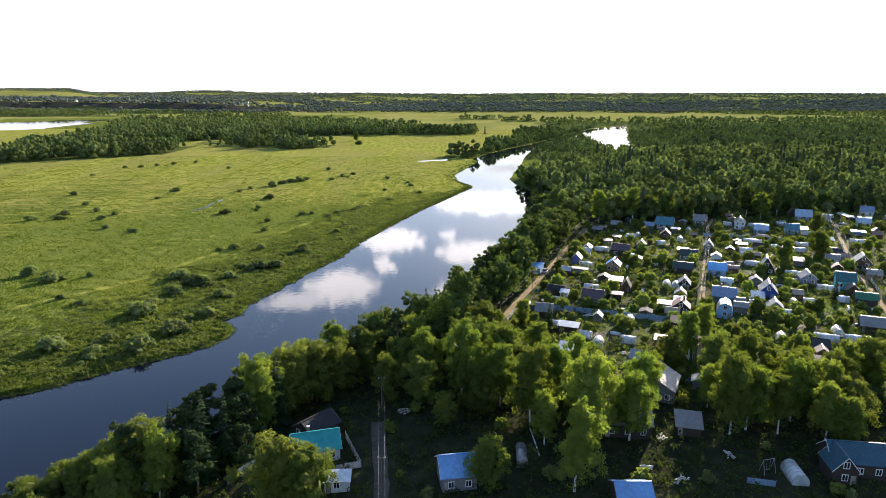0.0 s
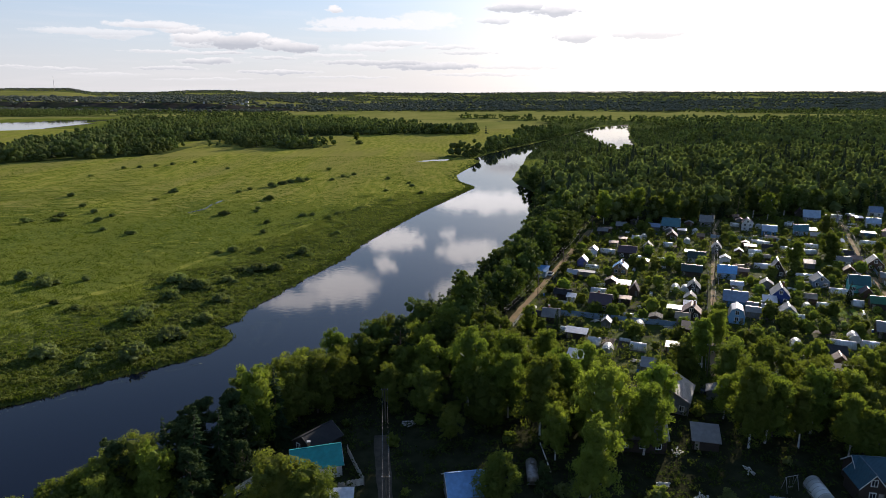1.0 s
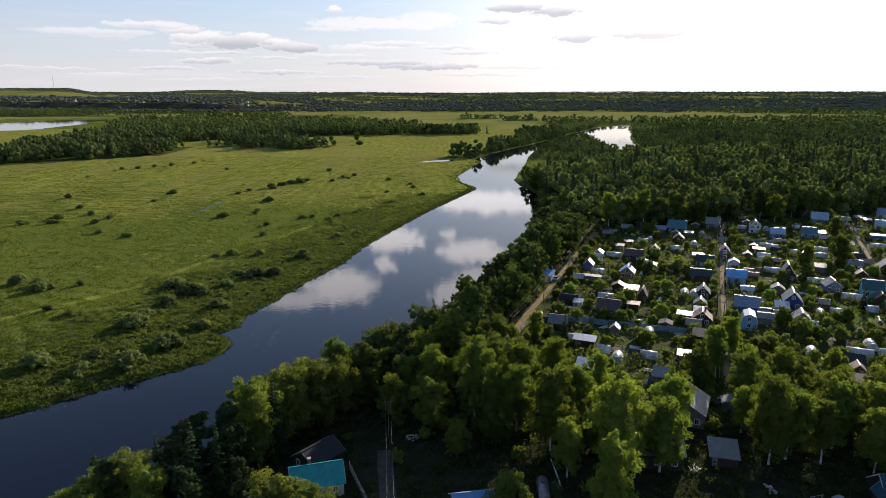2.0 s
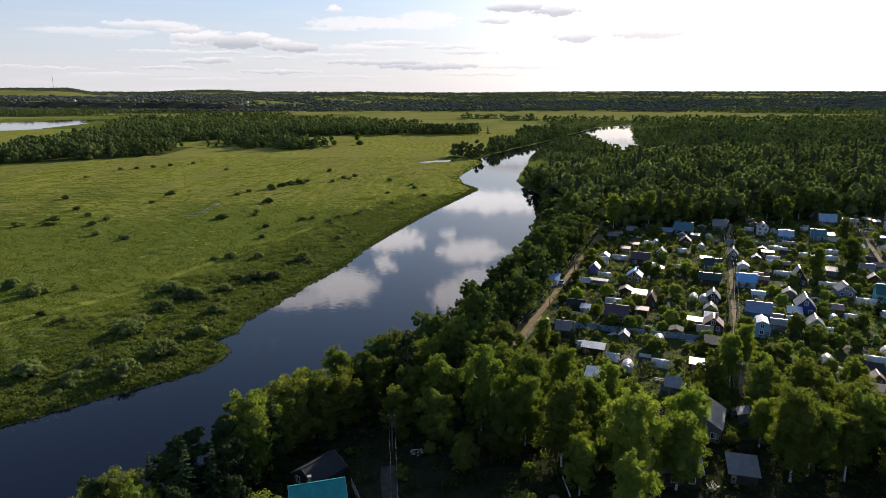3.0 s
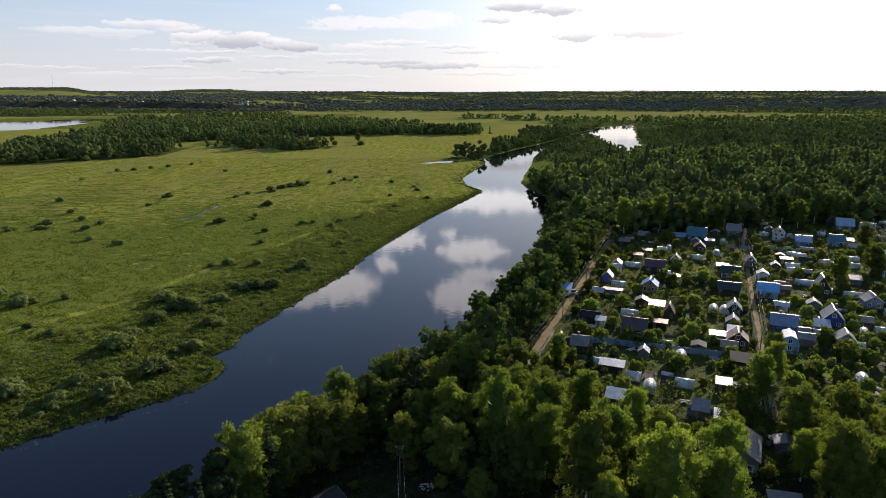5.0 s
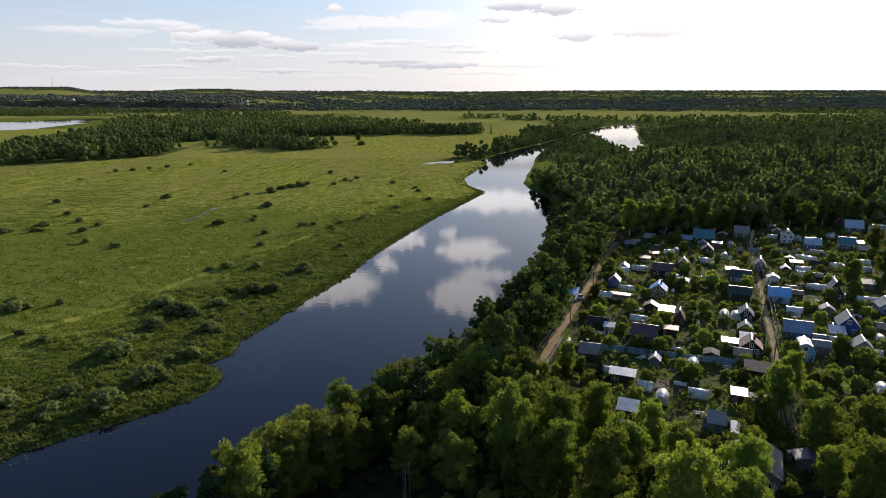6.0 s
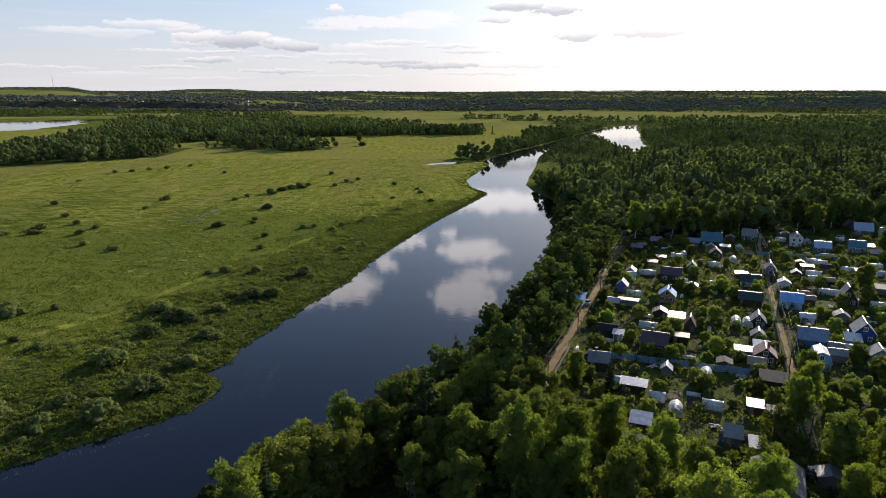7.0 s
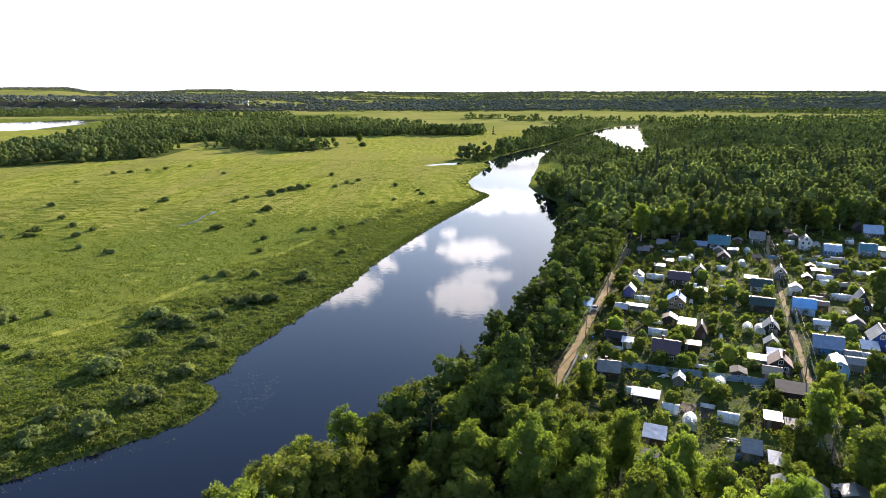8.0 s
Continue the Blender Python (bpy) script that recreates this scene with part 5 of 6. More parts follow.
house(145.4, 191.9, 5.9, 5.2, 3.1, 2.6, "x", "turquoise", "darkteal", "turquoise house with a dark blue-green roof", "window")
house(128.0, 212.4, 5.2, 5.2, 1.9, 4.2, "y", "dark", "slate", "dark A-frame house with a grey roof", "")
house(169.3, 219.8, 5.5, 5.2, 2.6, 2.7, "y", "brown", "slate", "brown house with a grey gable roof", "window")
house(160.6, 224.7, 4.4, 3.7, 2.5, 1.3, "x", "white", "grey", "white house with a row of windows", "window")
house(155.2, 212.4, 3.7, 3.0, 1.9, 1.4, "y", "brown", "rust", "brown shed with a red-brown roof", "")
house(108.1, 166.5, 4.4, 4.4, 2.3, 1.9, "y", "greyblue", "slate", "grey-blue house with a slate gable roof", "window")
house(127.6, 150.2, 5.9, 4.4, 2.3, 2.1, "x", "dark", "slate", "dark barn with a pale slate roof", "")
house(99.5, 124.0, 5.2, 3.7, 2.1, 1.0, "shed", "white", "dark", "pale shed with a dark flat roof", "")
house(143.9, 184.9, 3.7, 3.3, 1.9, 1.8, "y", "brown", "plum", "small brown gabled shed", "")
house(239.6, 325.7, 5.9, 5.2, 2.8, 2.6, "x", "white", "greyblue", "house with a grey-blue roof at the wood's edge", "window")
house(219.5, 297.0, 5.9, 4.4, 2.6, 2.1, "x", "white", "lightblue", "white house with a pale blue roof", "window")
house(203.6, 305.4, 5.5, 4.8, 2.5, 2.2, "x", "white", "slate", "white house with a grey roof", "window")
house(203.2, 275.8, 5.9, 3.0, 2.1, 0.6, "shed", "blue2", "greyblue", "long blue garden shed", "")
house(179.9, 281.9, 4.4, 3.7, 2.0, 0.6, "shed", "tan", "light", "tan shed with a bright flat roof", "")
house(162.8, 202.6, 4.4, 3.7, 2.1, 1.4, "x", "tan", "slate", "tan shed with a slate roof", "")
house(141.0, 173.5, 5.9, 4.4, 2.5, 1.6, "x", "dark", "green", "dark shed with a green roof", "")
house(91.8, 292.6, 4.4, 3.7, 2.1, 1.6, "x", "dark", "slate", "dark shed with a grey roof at the wood's edge", "")
house(107.4, 290.3, 5.2, 3.7, 2.0, 1.4, "x", "grey", "greyblue", "grey shed at the wood's edge", "")
house(109.0, 269.7, 4.4, 3.7, 2.3, 1.9, "y", "brown", "plum", "brown gabled house with light windows", "window")
house(91.4, 248.9, 3.7, 3.7, 2.1, 1.9, "y", "grey", "slate", "grey gabled house among the beds", "")
house(91.1, 264.3, 3.7, 3.0, 2.0, 1.1, "x", "dark", "light", "dark shed with a bright roof", "")
house(79.8, 280.8, 4.4, 3.0, 2.0, 1.1, "x", "dark", "grey", "dark low garden shed", "")
house(65.3, 238.4, 3.0, 3.0, 1.9, 1.0, "x", "white", "light", "white garden hut with light roof", "")
house(43.1, 184.6, 5.2, 3.7, 2.0, 1.1, "x", "dark", "dark", "low dark garden shed", "")
house(45.2, 180.9, 2.5, 2.2, 1.9, 0.6, "shed", "white", "light", "small shed with a shining roof", "")
greenhouse(46.5, 139.4, 4.2, "y")
greenhouse(55.1, 141.0, 4.2, "x")
greenhouse(60.0, 156.7, 4.2, "y")
greenhouse(83.3, 192.8, 4.2, "y")
greenhouse(86.4, 192.1, 3.8, "y")
greenhouse(37.8, 152.9, 4.2, "x")
greenhouse(44.4, 144.9, 3.4, "x")
greenhouse(110.4, 142.8, 6.0, "x")
greenhouse(118.3, 141.7, 6.0, "x")
greenhouse(108.8, 163.7, 5.1, "x")
greenhouse(117.6, 172.9, 3.4, "y")
greenhouse(123.7, 174.0, 4.2, "x")
greenhouse(104.9, 172.2, 3.8, "x")
greenhouse(145.4, 257.7, 5.1, "x")
greenhouse(131.9, 236.1, 5.5, "x")
greenhouse(161.1, 294.9, 2.5, "y")
greenhouse(157.6, 242.7, 5.1, "x")
greenhouse(150.8, 298.5, 4.2, "x")
greenhouse(127.3, 220.4, 6.8, "x")
greenhouse(134.4, 242.7, 5.1, "x")
greenhouse(144.1, 260.1, 5.1, "x")
greenhouse(150.1, 247.8, 4.2, "x")
greenhouse(163.9, 253.0, 5.1, "x")
greenhouse(215.4, 319.5, 4.2, "x")
greenhouse(225.1, 324.3, 4.2, "x")
greenhouse(177.7, 298.4, 3.4, "x")
greenhouse(82.0, 232.7, 3.4, "x")
greenhouse(113.5, 263.1, 4.2, "y")
greenhouse(102.3, 255.6, 4.2, "x")
greenhouse(137.8, 188.6, 6.8, "x")

# ---- houses among the near trees ----
house(-19.5, 86.2, 8.5, 6.5, 2.6, 2.2, "x", "white", "teal", "house with a bright teal metal roof", "window chimney", yaw=16)
house(-21, 95, 6, 7, 2.0, 1.9, "y", "dark", "dark", "old dark shed with a weathered roof", "", yaw=-38)
house(7.0, 76.6, 6, 6.5, 3.0, 2.2, "x", "grey", "sky", "house with a bright blue metal roof", "window", yaw=9)
house(35.5, 69.8, 5.5, 5.5, 2.6, 1.6, "x", "dark", "sky", "shed with a blue metal roof", "", yaw=0)
house(41, 93.5, 9, 6.5, 3.0, 2.2, "x", "dark", "grey", "dark timber house with white windows", "window", yaw=-6)
house(53.4, 92.8, 4.6, 3.8, 2.0, 1.6, "shed", "dark", "grey", "small shed with a pale slate roof", "", yaw=-14)
house(78, 80, 9, 6, 2.9, 2.5, "x", "dark", "navy", "dark brown house with a dark blue metal roof", "window", yaw=-8)
house(74, 77.5, 4.2, 5, 2.9, 2.5, "y", "dark", "navy", "gabled wing with a dark blue metal roof", "window", yaw=-8)
house(53, 110, 8, 9, 3.2, 2.2, "y", "grey", "grey", "large building with a pale grey gable roof", "", yaw=-27)
house(-13.6, 75.2, 4.2, 2.4, 2.2, 0.5, "shed", "white", "light", "white glazed lean-to shed", "window", yaw=4)
house(40, 211.5, 4.5, 5, 2.4, 1.0, "shed", "paleblue", "blue", "blue garage beside the lane", "", yaw=-24)
greenhouse(66.5, 77.5, 5, "y", yaw=-6)
fence((-14.7, 91.6), (-10.3, 81.3), 1.7, M_PALE_BOARD, "pale board fence round the yard of the teal-roofed house", boards=True)
fence((-10.3, 81.3), (-16, 79.6), 1.5, M_PALE_BOARD, "low pale board fence along the yard", boards=True)
fence((-33.4, 77.4), (-28.6, 84.5), 1.8, M_PALE_BOARD, "long pale fence above the river bank")
fence((57.4, 75.8), (61.6, 74.4), 1.2, M_FENCE_BLUE, "blue and white picket fence", 0.6)
fence((38.8, 168.1), (71.2, 157.7), 1.8, M_FENCE_BLUE, "blue-grey sheet fence along the gardens", 3.0)
fence((51, 128), (60, 124), 2.2, M_CONCRETE, "grey concrete panel fence", 3.0)
fence((128, 272.5), (160, 262.5), 1.8, M_FENCE_BLUE, "blue-grey sheet fence between gardens", 3.0)
car(62.3, 115.5, -24, M_CAR_DARK, "dark parked car under the trees")
car(43.4, 211, -24, M_CAR_PALE, "silver parked car beside the lane")


def tank(x, y, turn):
    e = thing("fuel_tank", "old horizontal steel tank with rusty patches", "tank", pose(x, y, gz(x, y), 0, 0, turn))
    piece("shell", [tube([(0, -3, 1.4), (0, -2.85, 1.4), (0, -2.6, 1.4), (0, 2.6, 1.4), (0, 2.85, 1.4), (0, 3, 1.4)], [0.05, 0.75, 1.0, 1.0, 0.75, 0.05], 22)], M_TANK, e, shade=True)
    for yy in (-1.8, 1.8):
        piece("cradle", [box(-0.9, yy - 0.2, -0.2, 0.9, yy + 0.2, 0.75)], M_CONCRETE, e)
    piece("hatch", [tube([(0, 0.8, 2.3), (0, 0.8, 2.65), (0, 0.8, 2.66)], [0.35, 0.35, 0.02], 12)], M_TANK, e)


tank(19.0, 82.2, -4)


def power_pole(x, y, h, turn, label="grey wooden power pole with a crossarm"):
    e = thing("power_pole", label, "pole", pose(x, y, gz(x, y), 0, 0, turn), "power poles")
    piece("pole", [tube([(0, 0, -0.4), (0, 0, h * 0.5), (0, 0, h)], [0.14, 0.12, 0.09], 8)], M_BARK, e)
    piece("crossarm", [box(-0.7, -0.05, h - 0.5, 0.7, 0.05, h - 0.38)], M_BARK, e)
    for sx in (-0.6, 0.6):
        piece("insulator", [tube([(sx, 0, h - 0.38), (sx, 0, h - 0.3), (sx, 0, h - 0.18)], [0.05, 0.06, 0.03], 8)], M_TRIM, e)
    return Vector((x, y, gz(x, y) + h - 0.2)), Vector((math.cos(radians(turn)), math.sin(radians(turn)), 0))


M_WIRE = material("grey cable", [(0.14, 0.14, 0.14), (0.22, 0.22, 0.21)], scale=3, rough=0.7)


def wires(poles):
    for (a, ta), (b, tb) in zip(poles, poles[1:]):
        for s in (-0.5, 0.5):
            p, q = a + ta * s, b + tb * s
            pts = [p.lerp(q, k / 8) - Vector((0, 0, 0.9 * 4 * (k / 8) * (1 - k / 8))) for k in range(9)]
            o = new("power_wire", mesh_arrays("power_wire", *tube([tuple(v) for v in pts], [0.016] * 9, 5), [M_WIRE]))
            tagged(o, "thin sagging overhead power wire", "wire", "power wires")


wires([power_pole(*p, 8.5, -22) for p in ((66.5, 124), (83, 162), (101.5, 204.4), (119, 246), (135.5, 290))])
wires([power_pole(*p, 8.0, -24) for p in ((134.5, 149), (152, 186), (169, 228), (186.5, 268), (203, 300))])
wires([power_pole(*p, 8.0, -22) for p in ((21, 152), (35, 186), (50, 222), (63, 255), (76, 287))])
wires([power_pole(*p, 8.0, 4) for p in ((-2.5, 40), (-5.5, 72), (-8.5, 103))])


def pile(x, y, turn, label):
    r = random.Random(int(x * 10))
    e = thing("board_pile", label, "boards", pose(x, y, gz(x, y), 0, 0, turn))
    for i in range(7):
        m = pose(r.uniform(-0.5, 0.5), r.uniform(-0.5, 0.5), 0.08 + 0.09 * i, r.uniform(-3, 3), r.uniform(-3, 3), r.uniform(-40, 40))
        piece("board", [box(-1.1, -0.14, -0.05, 1.1, 0.14, 0.05)], M_PALE_BOARD, e, at=m)


for x, y, a in ((-3.6, 102, 20), (47.2, 90, 60), (41, 80, 10), (46, 76, 35), (58, 84, 80)):
    pile(x, y, a, "untidy pile of pale boards on the ground")


def swing(x, y, turn):
    e = thing("swing_frame", "rusty steel swing frame in the yard", "swing", pose(x, y, gz(x, y), 0, 0, turn))
    for sx in (-1.2, 1.2):
        for sy in (-0.7, 0.7):
            piece("leg", [tube([(sx, sy, -0.1), (sx * 0.95, 0, 2.6)], [0.05, 0.05], 7)], M_PIPE, e)
    piece("crossbar", [tube([(-1.3, 0, 2.6), (1.3, 0, 2.6)], [0.05, 0.05], 7)], M_PIPE, e)
    for sx in (-0.35, 0.35):
        piece("chain", [tube([(sx, 0, 2.6), (sx, 0, 0.6)], [0.015, 0.015], 5)], M_PIPE, e)
    piece("seat", [box(-0.4, -0.15, 0.55, 0.4, 0.15, 0.6)], M_PLANK, e)


swing(62.5, 79, 15)
o = new("fallen_trunk", mesh_arrays("fallen_trunk", *tube([(22.6, 84, gz(22.6, 84) + 0.15), (22.2, 87, gz(22, 87) + 0.9), (21.6, 90.5, gz(21.6, 90) + 2.0)], [0.14, 0.12, 0.08], 8), [M_BIRCH_BARK]))
tagged(o, "leaning bare birch trunk with white bark", "log")

# ---- lanes ----
for line, half in ROADS:
    pts = []
    for (x0, y0), (x1, y1) in zip(line, line[1:]):
        n = int(math.hypot(x1 - x0, y1 - y0) / 2)
        pts += [(x0 + (x1 - x0) * k / n, y0 + (y1 - y0) * k / n) for k in range(n)]
    pts.append(line[-1])
    pts = np.array(pts)
    d = np.gradient(pts, axis=0)
    d /= np.linalg.norm(d, axis=1)[:, None]
    side = np.stack([d[:, 1], -d[:, 0]], 1)
    cols = np.linspace(-1, 1, 7)
    P = pts[:, None, :] + side[:, None, :] * (cols[None, :, None] * half * (1 + 0.18 * waves(pts[:, 0], pts[:, 1], 9, 51))[:, None, None])
    Z = ground_z(P[..., 0], P[..., 1]) + 0.06 - 0.05 * np.exp(-((np.abs(cols) - 0.5) / 0.18) ** 2)[None, :]
    V = np.concatenate([P, Z[..., None]], 2).reshape(-1, 3)
    k0 = (np.arange(len(pts) - 1)[:, None] * 7 + np.arange(6)[None, :]).ravel()
    o = new("road", mesh_arrays("road", V, np.stack([k0, k0 + 1, k0 + 8, k0 + 7], 1), [M_DIRT if half == 1.4 else M_TRACK], smooth_shade=True))
    tagged(o, "sandy unpaved lane with wheel ruts", "road", kind="structure")

# a strip of pale flattened grass, where carts go over the meadow
M_FLAT_GRASS = material("flattened pale grass", [(0.17, 0.185, 0.035), (0.235, 0.24, 0.05)], scale=0.8, rough=0.95, bump=0.2, bump_scale=2, big=(0.15, (0.11, 0.135, 0.028), 0.8), spec=0.0)
for line, half in (([(-160, 145), (-135, 173), (-122, 188), (-109, 208), (-100, 234), (-88, 258), (-76, 288), (-65, 319)], 1.6), ([(-260, 330), (-205, 352), (-150, 398), (-118, 440)], 1.3)):
    pts = np.array([(x0 + (x1 - x0) * k / 10, y0 + (y1 - y0) * k / 10) for (x0, y0), (x1, y1) in zip(line, line[1:]) for k in range(10)])
    d = np.gradient(pts, axis=0)
    d /= np.linalg.norm(d, axis=1)[:, None]
    P = pts[:, None, :] + np.stack([d[:, 1], -d[:, 0]], 1)[:, None, :] * (np.linspace(-1, 1, 5)[None, :, None] * half * (1 + 0.3 * waves(pts[:, 0], pts[:, 1], 12, 55))[:, None, None])
    k0 = (np.arange(len(pts) - 1)[:, None] * 5 + np.arange(4)[None, :]).ravel()
    o = new("trail", mesh_arrays("trail", np.concatenate([P, (ground_z(P[..., 0], P[..., 1]) + 0.07)[..., None]], 2).reshape(-1, 3), np.stack([k0, k0 + 1, k0 + 6, k0 + 5], 1), [M_FLAT_GRASS], smooth_shade=True))
    tagged(o, "pale strip of flattened grass across the meadow", "trail", kind="structure")

# fences along the lanes
for line, half in ROADS[:3]:
    for sgn in (-1, 1):
        if line is ROADS[0][0] and sgn < 0:
            continue
        for (x0, y0), (x1, y1) in zip(line, line[1:]):
            n = max(1, int(math.hypot(x1 - x0, y1 - y0) / 19))
            ln = math.hypot(x1 - x0, y1 - y0)
            ox, oy = sgn * (y1 - y0) / ln * (half + 1.0), -sgn * (x1 - x0) / ln * (half + 1.0)
            for k in range(n):
                a, b = k / n + 0.06 / n, (k + 0.82) / n
                if rngv.random() < 0.25:
                    continue
                fence((x0 + (x1 - x0) * a + ox, y0 + (y1 - y0) * a + oy), (x0 + (x1 - x0) * b + ox, y0 + (y1 - y0) * b + oy), rngv.uniform(1.2, 1.6), rngv.choice([M_PLANK, M_PLANK, M_PALE_BOARD, M_FENCE_BLUE]),
                      "board fence along the sandy lane", 2.4, boards=True)

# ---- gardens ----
# darker copy of the garden growth, with tree shade put into its colour
M_GROWTH_SHADED = material("undergrowth with tree shade in its colour", [(0.03, 0.042, 0.014), (0.055, 0.075, 0.02)], scale=0.25, rough=0.9, island=0.4, through_light=0.3, through_color=(1.6, 1.7, 0.8), spec=0.0)
M_GROWTH = material("garden growth", [(0.035, 0.046, 0.014), (0.06, 0.078, 0.02), (0.1, 0.115, 0.028)], scale=0.25, rough=0.9, island=0.6, through_light=0.48, through_color=(2.0, 2.0, 0.85), spec=0.04)
U, V2 = Vector((0.38, 0.925)), Vector((0.925, -0.38))


def free(x, y, r):
    if not bool(inside(VILLAGE, np.array([x]), np.array([y]))[0]):
        return False
    for line, half in ROADS:
        if float(distance(line, np.array([x]), np.array([y]), closed=False)[0]) < half + 0.8 + r:
            return False
    return all((x - a) ** 2 + (y - b) ** 2 > (r + c) ** 2 for a, b, c in TAKEN)


def spots(n, r, x0=15, x1=260, y0=104, y1=325, tries=40):
    out = []
    for _ in range(n * tries):
        y = rngv.uniform(y0, y1)
        x = rngv.uniform(x0, min(x1, 0.72 * y + 30))
        if free(x, y, r):
            TAKEN.append((x, y, r))
            out.append((x, y))
            if len(out) == n:
                break
    return out


def bed_meshes(seed, w, l):
    r = np.random.RandomState(seed)
    c, rr = [], []
    for i in range(int(l / 0.45)):
        for j in range(2):
            c.append([-w / 4 + j * w / 2 + r.uniform(-0.05, 0.05), -l / 2 + 0.25 + i * 0.45, 0.38])
            rr.append(0.2)
    return (mesh_arrays("bed_frame", *joined([box(-w / 2, -l / 2, -0.2, -w / 2 + 0.05, l / 2, 0.3), box(w / 2 - 0.05, -l / 2, -0.2, w / 2, l / 2, 0.3), box(-w / 2, -l / 2 - 0.05, -0.2, w / 2, -l / 2, 0.3), box(-w / 2, l / 2, -0.2, w / 2, l / 2 + 0.05, 0.3)]), [M_PLANK]),
            mesh_arrays("bed_soil", *box(-w / 2 + 0.05, -l / 2, -0.2, w / 2 - 0.05, l / 2, 0.24), [M_SOIL]), mesh_arrays("bed_plants", *leaves(r, c, rr, 9, 0.24), [M_BIRCH]))


BEDS = []
for i in range(3):
    e = thing("garden_bed", "raised vegetable bed with green rows", "garden bed", pose(100 + 6 * i, 262, gz(100 + 6 * i, 262), 0, 0, -22), "garden beds")
    TAKEN.append((100 + 6 * i, 262, 2.5))
    for n, me in zip(("bed_frame", "soil", "planting"), bed_meshes(90 + i, 1.2, 4.5 + i)):
        o = new(n, me)
        o.parent = e
    BEDS.append(e)
for i, (x, y) in enumerate(spots(62, 1.7)):
    ww, dd = rngv.uniform(2.6, 4.2), rngv.uniform(2.4, 3.4)
    house(x, y, round(ww, 1), round(dd, 1), 2.1, rngv.uniform(0.5, 1.3), rngv.choice(["shed", "x", "y", "shed"]), rngv.choice(["grey", "dark", "brown", "dark", "brown", "grey"]), rngv.choice(["light", "slate", "dark", "dark", "plum", "rust", "grey", "tanroof", "rust", "dark"]),
          "small garden shed with a sheet roof", "")
for i, (x, y) in enumerate(spots(12, 2.6)):
    greenhouse(x, y, rngv.choice([4, 5, 6]), rngv.choice("xxy"))
for i, (x, y) in enumerate(spots(210, 1.5)):
    put(APPLE[i % 2], x, y, rngv.uniform(0.7, 1.25), rngv.uniform(0, 360))
for i, (x, y) in enumerate(spots(80, 1.9)):
    copy_thing(BEDS[i % 3], pose(x, y, gz(x, y), 0, 0, -22.3 + rngv.choice([0, 90])))
for i, (x, y) in enumerate(spots(300, 0.8)):
    put(BUSH[i % 3], x, y, rngv.uniform(0.8, 1.6), rngv.uniform(0, 360))
for i in range(70):
    x, y = rngv.uniform(-50, 95), rngv.uniform(62, 122)
    if x > -40 + (y - 95) * 0.5 and all((x - a) ** 2 + (y - b) ** 2 > (1.2 + c) ** 2 for a, b, c in TAKEN):
        put(BUSH[i % 3], x, y, rngv.uniform(0.8, 1.6), rngv.uniform(0, 360))
for i in range(70):
    y = rngv.uniform(55, 420)
    x = float(np.interp(y, [62, 95, 126, 160, 195, 240, 310, 390, 422], [-58, -40, -24, -4, 12, 30, 48, 64, 69])) + rngv.uniform(0.5, 3)
    put(WILLOW[i % 3], x, y, rngv.uniform(0.5, 0.9), rngv.uniform(0, 360))
# single trees that stand between the plots
put(TREES["birch"][1], 139.1, 221, 0.75, 20)
put(TREES["spruce"][1], 134, 277.5, 0.55, 20)
put(TREES["birch"][0], 176, 316, 0.85, 70)
put(TREES["alder"][2], 162, 236, 0.9, 10)
put(TREES["alder"][1], 184, 277, 0.7, 10)
put(TREES["spruce"][1], 133, 177, 0.6, 0)
put(TREES["birch"][2], 79, 147, 0.62, 50)


# wire fences between the plots, across the lanes
def plot_fence(p, q):
    n = max(2, round(math.dist(p, q) / 3.0))
    e = thing("garden_fence", "low wire fence on dark posts between two plots", "fence", pose(*p, gz(*p)), "fences between plots")
    z0 = gz(*p)
    tops = []
    for i in range(n + 1):
        x, y = p[0] + (q[0] - p[0]) * i / n, p[1] + (q[1] - p[1]) * i / n
        tops.append((x - p[0], y - p[1], gz(x, y) - z0))
        o = new("post", THIN_POST)
        o.parent = e
        o.matrix_basis = Matrix.Translation(tops[-1])
    for h in (0.35, 0.75, 1.1):
        piece("rail", [tube([(x, y, z + h) for x, y, z in tops], [0.022] * len(tops), 4)], M_PLANK, e)


THIN_POST = mesh_arrays("post", *box(-0.05, -0.05, -0.3, 0.05, 0.05, 1.25), [M_PLANK])
for (rx, ry), wid in (((12, 135), 42), ((56, 118), 34), ((72, 133), 48), ((128, 130), 36)):
    for k in range(3, 15):
        x, y = rx + U.x * 12.5 * k, ry + U.y * 12.5 * k
        if y > 300:
            break
        a, b = (x + V2.x * 4, y + V2.y * 4), (x + V2.x * 0.47 * wid, y + V2.y * 0.47 * wid)
        plot_fence(a, b)


def film_tunnel(x, y, length, turn):
    TAKEN.append((x, y, length * 0.4))
    e = thing("film_tunnel", "low garden tunnel of pale film over hoops", "garden tunnel", pose(x, y, gz(x, y), 0, 0, turn), "film tunnels over the beds")
    b = length / 2
    piece("cover", [arch(0.6, -b, b, 0.02, 10, 1.25)], M_PLASTIC, e, shade=True)
    for k in range(int(length) + 1):
        yy = -b + length * k / int(length)
        piece("hoop", [arch(0.62, yy - 0.02, yy + 0.02, 0.02, 10, 1.25)], M_PIPE, e)


for i, (x, y) in enumerate(spots(46, 1.3)):
    film_tunnel(x, y, rngv.choice([3, 4, 5]), -22.3 + rngv.choice([0, 90, 90]))


